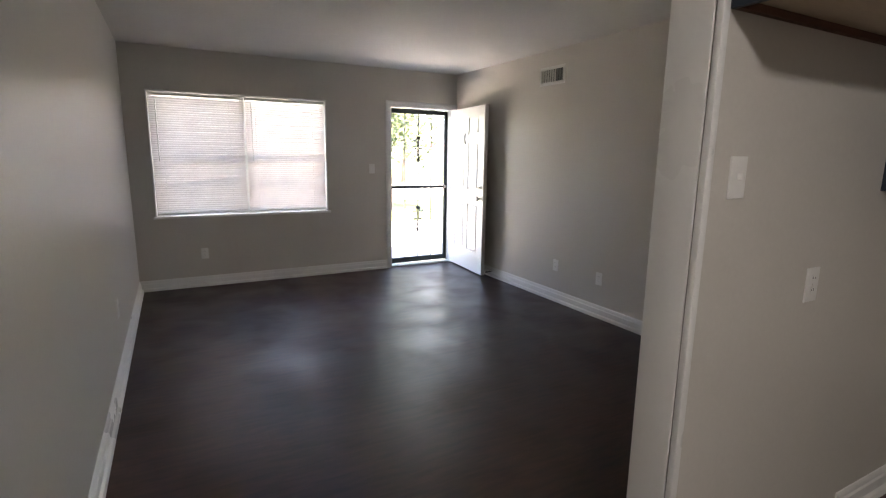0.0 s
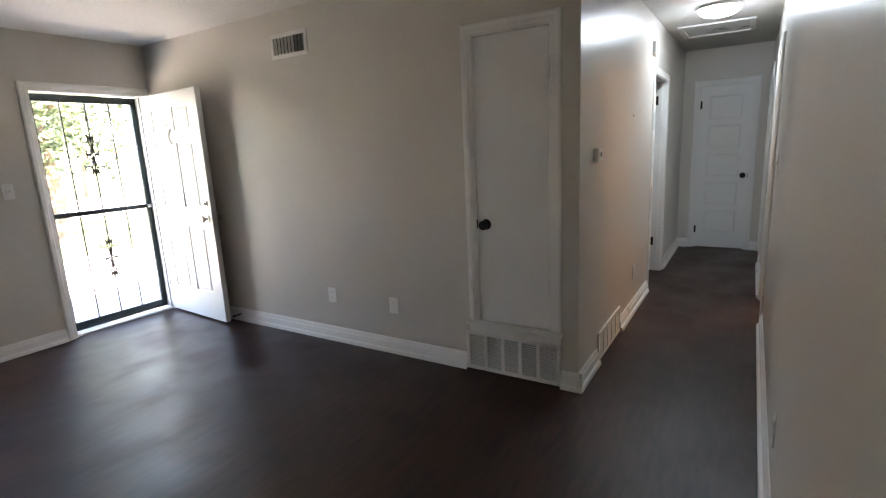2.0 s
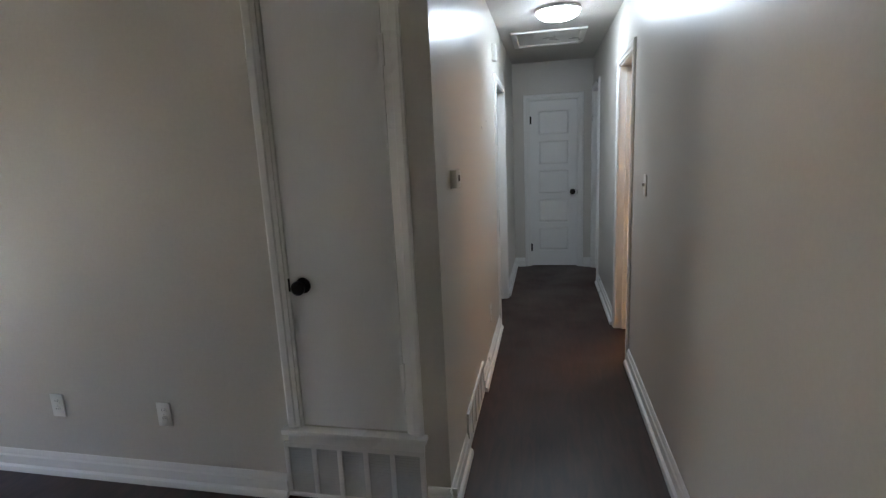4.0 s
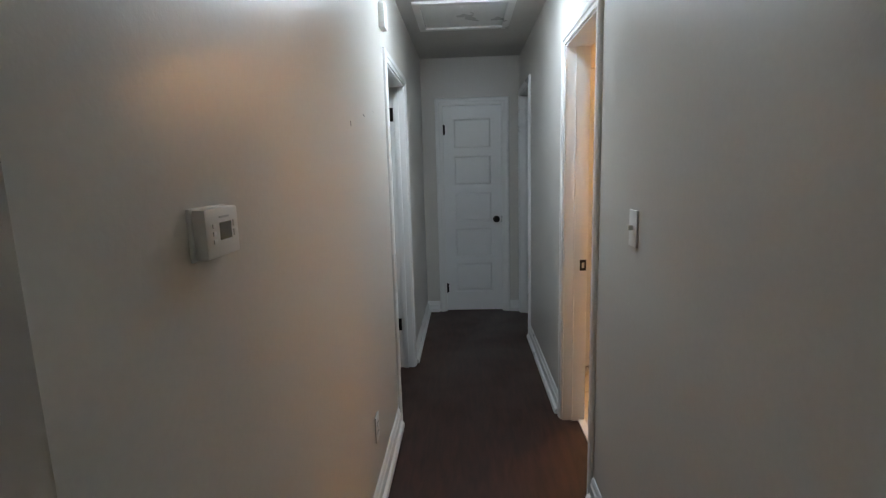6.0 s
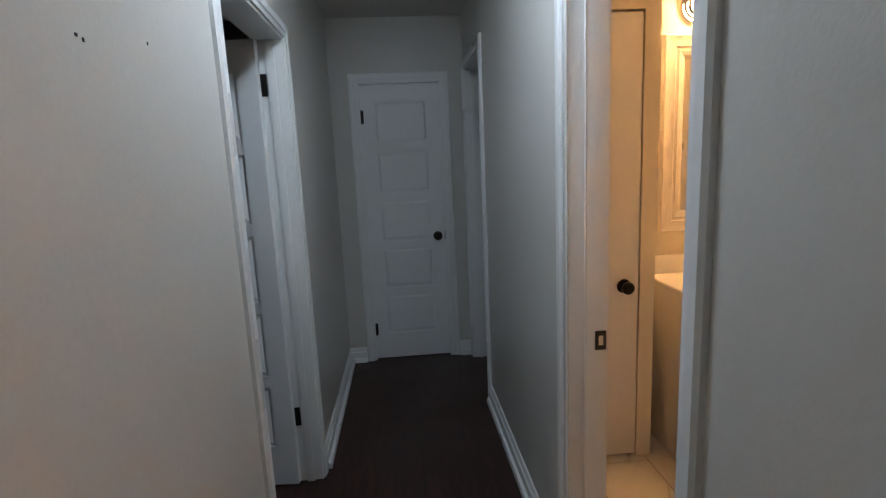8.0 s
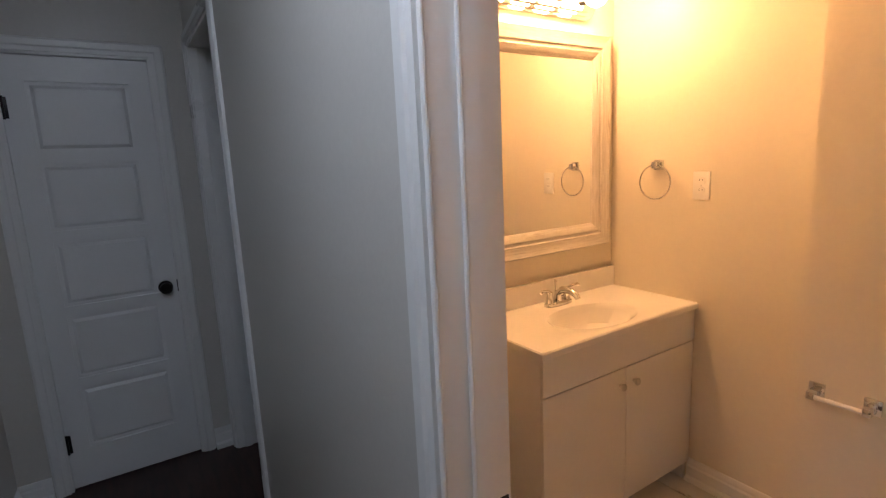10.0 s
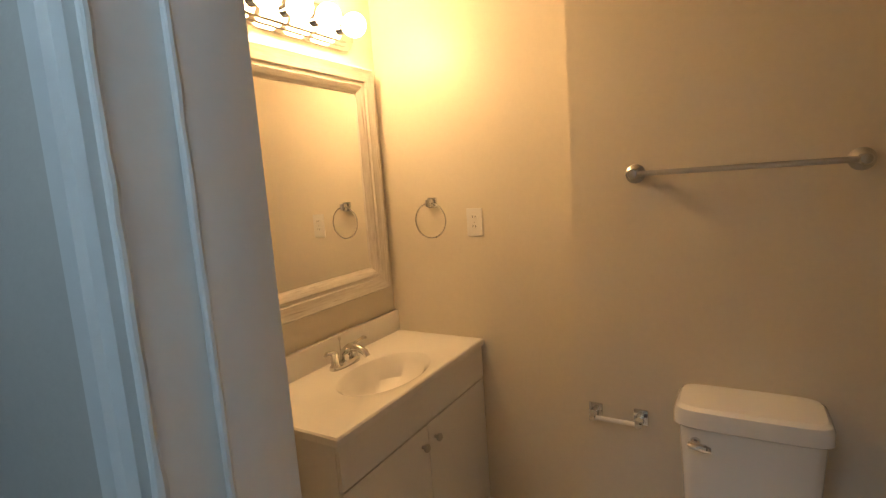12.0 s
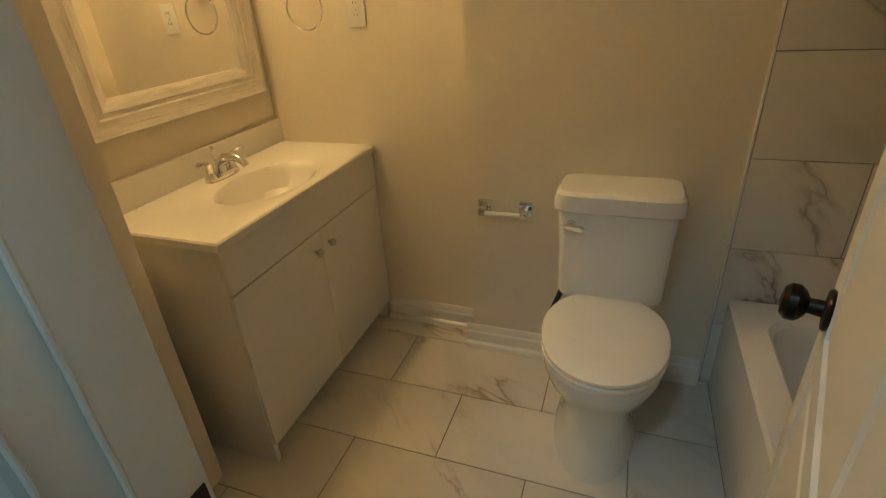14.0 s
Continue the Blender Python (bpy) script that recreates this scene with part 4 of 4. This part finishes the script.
part("tank_lid", oval_loft([(0, 0.110, 0.743, 0.190, 0.096, 0.104), (0, 0.110, 0.748, 0.196, 0.101, 0.106), (0, 0.110, 0.780, 0.196, 0.101, 0.106), (0, 0.110, 0.797, 0.190, 0.098, 0.104), (0, 0.110, 0.806, 0.18, 0.085, 0.095)], 48, 6.0), CERAMIC, to)
part("bowl", oval_loft([(0, 0.30, 0.0, 0.134, 0.278, 0.20), (0, 0.30, 0.02, 0.130, 0.273, 0.20), (0, 0.30, 0.08, 0.118, 0.252, 0.19), (0, 0.32, 0.17, 0.112, 0.215, 0.20), (0, 0.34, 0.25, 0.132, 0.205, 0.22), (0, 0.36, 0.31, 0.164, 0.225, 0.25), (0, 0.37, 0.36, 0.178, 0.235, 0.26), (0, 0.37, 0.392, 0.180, 0.237, 0.26), (0, 0.37, 0.400, 0.172, 0.230, 0.255)], 44, 2.2), CERAMIC, to)
part("deck", boxes((-0.105, 0.105, 0.03, 0.20, 0.33, 0.425), bevel=0.015), CERAMIC, to)
part("seat", oval_loft([(0, 0.37, 0.401, 0.180, 0.238, 0.20), (0, 0.37, 0.405, 0.186, 0.243, 0.205), (0, 0.37, 0.414, 0.186, 0.243, 0.205), (0, 0.37, 0.418, 0.181, 0.238, 0.20)], 44, 2.15), SEATP, to)
part("seat_lid", oval_loft([(0, 0.365, 0.421, 0.182, 0.240, 0.205), (0, 0.365, 0.425, 0.187, 0.246, 0.21), (0, 0.365, 0.434, 0.186, 0.245, 0.21), (0, 0.365, 0.440, 0.176, 0.234, 0.20), (0, 0.365, 0.4415, 0.10, 0.14, 0.12)], 44, 2.15), SEATP, to)
part("seat_hinge", boxes((-0.098, 0.098, 0.135, 0.21, 0.40, 0.4385), bevel=0.008), SEATP, to)
hb = part("flush_handle", turned(((0, 0.014), (0.012, 0.013), (0.016, 0.009), (0.026, 0.008)), (0, 1, 0), (0.135, 0.198, 0.702), 16), CHROME, to, "chrome flush lever")
lv = bmesh.new()
tube(lv, [(0.152, 0.226, 0.703), (0.135, 0.229, 0.703), (0.108, 0.230, 0.700), (0.094, 0.228, 0.697)], [0.009, 0.011, 0.012, 0.008], 10)
part("lever", lv, CHROME, hb)
for s in (-1, 1):
    part("bolt_cap", turned(((0, 0.013), (0.010, 0.012), (0.016, 0.004)), (0, 0, 1), (s * 0.12, 0.27, 0.012), 12), CERAMIC, to)
hose = thing("supply_hose", "dark braided water supply line behind the toilet", "hose", (0, 0, 0))
bm = bmesh.new()
tube(bm, [(2.058, BUMP + 0.004, 0.20), (2.073, BUMP + 0.05, 0.20), (2.078, BUMP + 0.10, 0.25), (2.048, BUMP + 0.12, 0.34), (2.013, BUMP + 0.10, 0.435)], [0.012, 0.010, 0.008, 0.008, 0.012], 10)
part("hose", bm, RUBBER, hose)
part("valve", turned(((0, 0.02), (0.02, 0.02), (0.024, 0.011), (0.05, 0.011)), (0, 1, 0), (2.058, BUMP, 0.20), 14), CHROME, hose)

# ---- bathtub ----
TX0, TX1, TZ = 0.672, 1.472, 0.395
tub = thing("bathtub", "white alcove bathtub with a flat apron", "bathtub", (0, 0, 0))
ty0, ty1 = BUMP + 0.012, -0.125
bm = bmesh.new()
rows = [(TX0, TX1, ty0, ty1, 0.008), (TX0, TX1, ty0, ty1, TZ - 0.012), (TX0 + 0.008, TX1 - 0.008, ty0 + 0.002, ty1 - 0.002, TZ), (TX0 + 0.07, TX1 - 0.085, ty0 + 0.09, ty1 - 0.09, TZ), (TX0 + 0.085, TX1 - 0.10, ty0 + 0.105, ty1 - 0.105, TZ - 0.015), (TX0 + 0.13, TX1 - 0.15, ty0 + 0.2, ty1 - 0.16, 0.09), (TX0 + 0.17, TX1 - 0.19, ty0 + 0.26, ty1 - 0.2, 0.06)]
rings = []
for a, b, c, d, z in rows[:4]:
    r = 0.004 if z == 0.008 or z >= TZ - 0.012 and a < TX0 + 0.02 else 0.09
    ring = []
    for cx, cy, st0 in ((b - r, d - r, 0), (a + r, d - r, 90), (a + r, c + r, 180), (b - r, c + r, 270)):
        for k in range(6):
            an = radians(st0 + 18 * k)
            ring.append(bm.verts.new((cx + r * math.cos(an), cy + r * math.sin(an), z)))
    rings.append(ring)
skin(bm, rings[:3], False)
skin(bm, [[bm.verts.new(v.co) for v in rings[2]], rings[3]], False)
part("apron", bm, TUB, tub)

bm = bmesh.new()
rings = []
for a, b, c, d, z in rows[3:]:
    ring = []
    for cx, cy, st0 in ((b - 0.09, d - 0.09, 0), (a + 0.09, d - 0.09, 90), (a + 0.09, c + 0.09, 180), (b - 0.09, c + 0.09, 270)):
        ring += [bm.verts.new((cx + 0.09 * math.cos(radians(st0 + 18 * k)), cy + 0.09 * math.sin(radians(st0 + 18 * k)), z)) for k in range(6)]
    rings.append(ring)
skin(bm, rings, False)
bm.faces.new(rings[-1])
part("basin", bm, TUB, tub)

# ---- wall tiles over the tub ----
TE = 1.506
ts_wall = structure("wall_tile_backing", boxes((0.662, TE, BUMP, BUMP + 0.006, 0.0, H)), GROUT, "grey grout bed of the tub surround", "tile wall")
tile_edge = structure("trim_tile_edge", boxes((TE, TE + 0.006, BUMP, BUMP + 0.013, 0.0, H), bevel=0.001), TRIM, "pale edge strip of the tile surround", "trim")


def piece(mesh, name, parent, at):
    ob = new(name, mesh)
    ob.parent = parent
    ob.location = at
    return ob


cache = {}


def tile_mesh(w, d, h, material, axis):
    key = (round(w, 3), round(d, 3), round(h, 3), material.name, axis)
    if key not in cache:
        cache[key] = finish(boxes((0, w, 0, d, 0, h), bevel=0.0012), "tile", material)
    return cache[key]


TH, TL, GP = 0.300, 0.604, 0.0035
row_i = 0
z = 0.2845 - 0.3025
while z < H:
    zt = min(z + TH, H - 0.002)
    right = TE - 0.002
    first = 0.302 if row_i % 2 == 0 else TL
    x = right
    w = first
    while x > 0.68:
        a = max(x - w, 0.664)
        if x - a > 0.02:
            lo = max(z, 0.012)
            piece(tile_mesh(x - a, 0.008, zt - lo, WTILE, "s"), "tile", ts_wall, (a, BUMP + 0.004, lo))
        x = a - GP
        w = TL
    z += TH + GP - 0.001
    row_i += 1

# ---- bathroom floor tiles ----
grout = structure("floor_bathroom", boxes((0.662, BX, BS, -0.121, 0.0005, 0.005)), GROUT, "marble-look ceramic tile floor laid in running bond", "floor")
structure("threshold", boxes((RD[0] + 0.012, RD[1] - 0.012, -0.124, -0.085, 0.0, 0.010), bevel=0.002), TRIM, "pale threshold strip at the bathroom door", "trim")
TW, TD = 0.600, 0.296
ys = [-1.225 + 0.300 * k for k in range(-2, 5)]
for i, yy in enumerate(ys):
    off = 2.048 if i % 2 == 1 else 2.351
    for k in range(-3, 4):
        xa = off + k * (TW + 0.004) + 0.002
        xb = xa + TW
        xa, xb = max(xa, 1.474), min(xb, BX - 0.002)
        ya, yb = max(yy + 0.002, BS + 0.002), min(yy + 0.002 + TD, -0.124)
        if xb - xa > 0.01 and yb - ya > 0.01:
            piece(tile_mesh(xb - xa, yb - ya, 0.004, FTILE, "f"), "tile", grout, (xa, ya, 0.0045))

# ---- outdoors ----
bm = bmesh.new()
bmesh.ops.create_grid(bm, x_segments=8, y_segments=8, size=400, matrix=Matrix.Translation((0, 0, -0.16)))
structure("ground", bm, GRASS, "sunlit grass lawn in front of the house", "ground")
structure("pavement", boxes((-8, 9, 5.085, 9.5, -0.2, -0.06), bevel=0.01), CONC, "bright concrete porch and walk outside the entrance", "pavement")
structure("road", boxes((-150, 150, 17, 25, -0.17, -0.145)), CONC, "pale street beyond the lawn", "road")


def tree(x, y, hgt, spread, seed, label):
    rng = random.Random(seed)
    t = thing("tree", label, "tree", (x, y, -0.16))
    bm = bmesh.new()
    tube(bm, [(0, 0, -0.1), (0.05, 0.02, hgt * 0.2), (-0.04, 0.06, hgt * 0.45), (0.05, 0, hgt * 0.8)], [0.24, 0.18, 0.13, 0.04], 10)
    for _ in range(9):
        a, z0 = rng.uniform(0, 6.28), rng.uniform(0.25, 0.65) * hgt
        l = rng.uniform(0.5, 0.95) * spread
        tube(bm, [(0, 0, z0), (l * 0.5 * math.cos(a), l * 0.5 * math.sin(a), z0 + 0.35 * l), (l * math.cos(a), l * math.sin(a), z0 + 0.55 * l)], [0.07, 0.045, 0.015], 6)
    part("trunk", bm, BARK, t)
    verts, faces = [], []
    clumps = [(rng.gauss(0, spread * 0.45), rng.gauss(0, spread * 0.45), hgt * rng.uniform(0.28, 1.0)) for _ in range(64)]
    for cx, cy, cz in clumps:
        for _ in range(120):
            p = Vector((cx, cy, cz)) + Vector((rng.gauss(0, 0.38), rng.gauss(0, 0.38), rng.gauss(0, 0.3)))
            u = Vector((rng.gauss(0, 1), rng.gauss(0, 1), rng.gauss(0, 0.6))).normalized() * rng.uniform(0.06, 0.12)
            w = u.orthogonal().normalized() * u.length * 0.55
            i = len(verts)
            verts += [p - u, p + w, p + u, p - w]
            faces.append((i, i + 1, i + 2, i + 3))
    me = bpy.data.meshes.new("crown")
    me.from_pydata(verts, [], faces)
    me.materials.append(LEAF)
    c = new("crown", me)
    c.parent = t


tree(2.0, 12.6, 5.8, 1.9, 3, "leafy green tree on the front lawn")
tree(2.7, 15.8, 7.0, 2.2, 7, "leafy green tree at the edge of the lawn")
tree(-3.6, 28.0, 8.0, 3.5, 5, "leafy green tree across the street")
tree(9.0, 27.0, 8.0, 3.6, 9, "leafy green tree across the street")

sg = thing("yard_sign", "white yard sign with red lettering on a post", "sign", (4.55, 14.0, -0.16))
part("post", boxes((-0.56, -0.49, 0.0, 0.07, -0.05, 2.55), (0.49, 0.56, 0.0, 0.07, -0.05, 2.55), bevel=0.004), SIGNW, sg)
part("board", boxes((-0.48, 0.48, 0.02, 0.05, 1.75, 2.5), bevel=0.004), SIGNW, sg)
part("band", boxes((-0.46, 0.46, 0.008, 0.02, 1.85, 2.0)), RED, sg, "red band")
txt = bpy.data.curves.new("lettering", "FONT")
txt.body, txt.size, txt.align_x, txt.extrude = "FOR", 0.36, "CENTER", 0.004
tx = new("lettering", txt)
tx.data.materials.append(RED)
tx.parent, tx.matrix_local = sg, pose(0, 0.012, 2.1, 90, 0, 0)
tagged(tx, "red letters")

ho = thing("house", "low brick house across the street", "house", (2, 36, -0.16))
part("wall", boxes((-9, 9, 0, 7, 0, 2.9)), BRICK, ho)
bm = bmesh.new()
skin(bm, [[bm.verts.new(v) for v in ((x, -0.6, 2.9), (x, 7.6, 2.9), (x, 3.5, 5.0))] for x in (-9.5, 9.5)])
part("roof", bm, ROOFM, ho)
for x in (-6, -2, 5):
    wdw = part("window", boxes((x - 0.7, x + 0.7, -0.06, -0.01, 0.9, 2.2), bevel=0.02), SIGNW, ho)
    part("pane", boxes((x - 0.6, x + 0.6, -0.09, -0.065, 1.0, 2.1)), LCD, wdw)
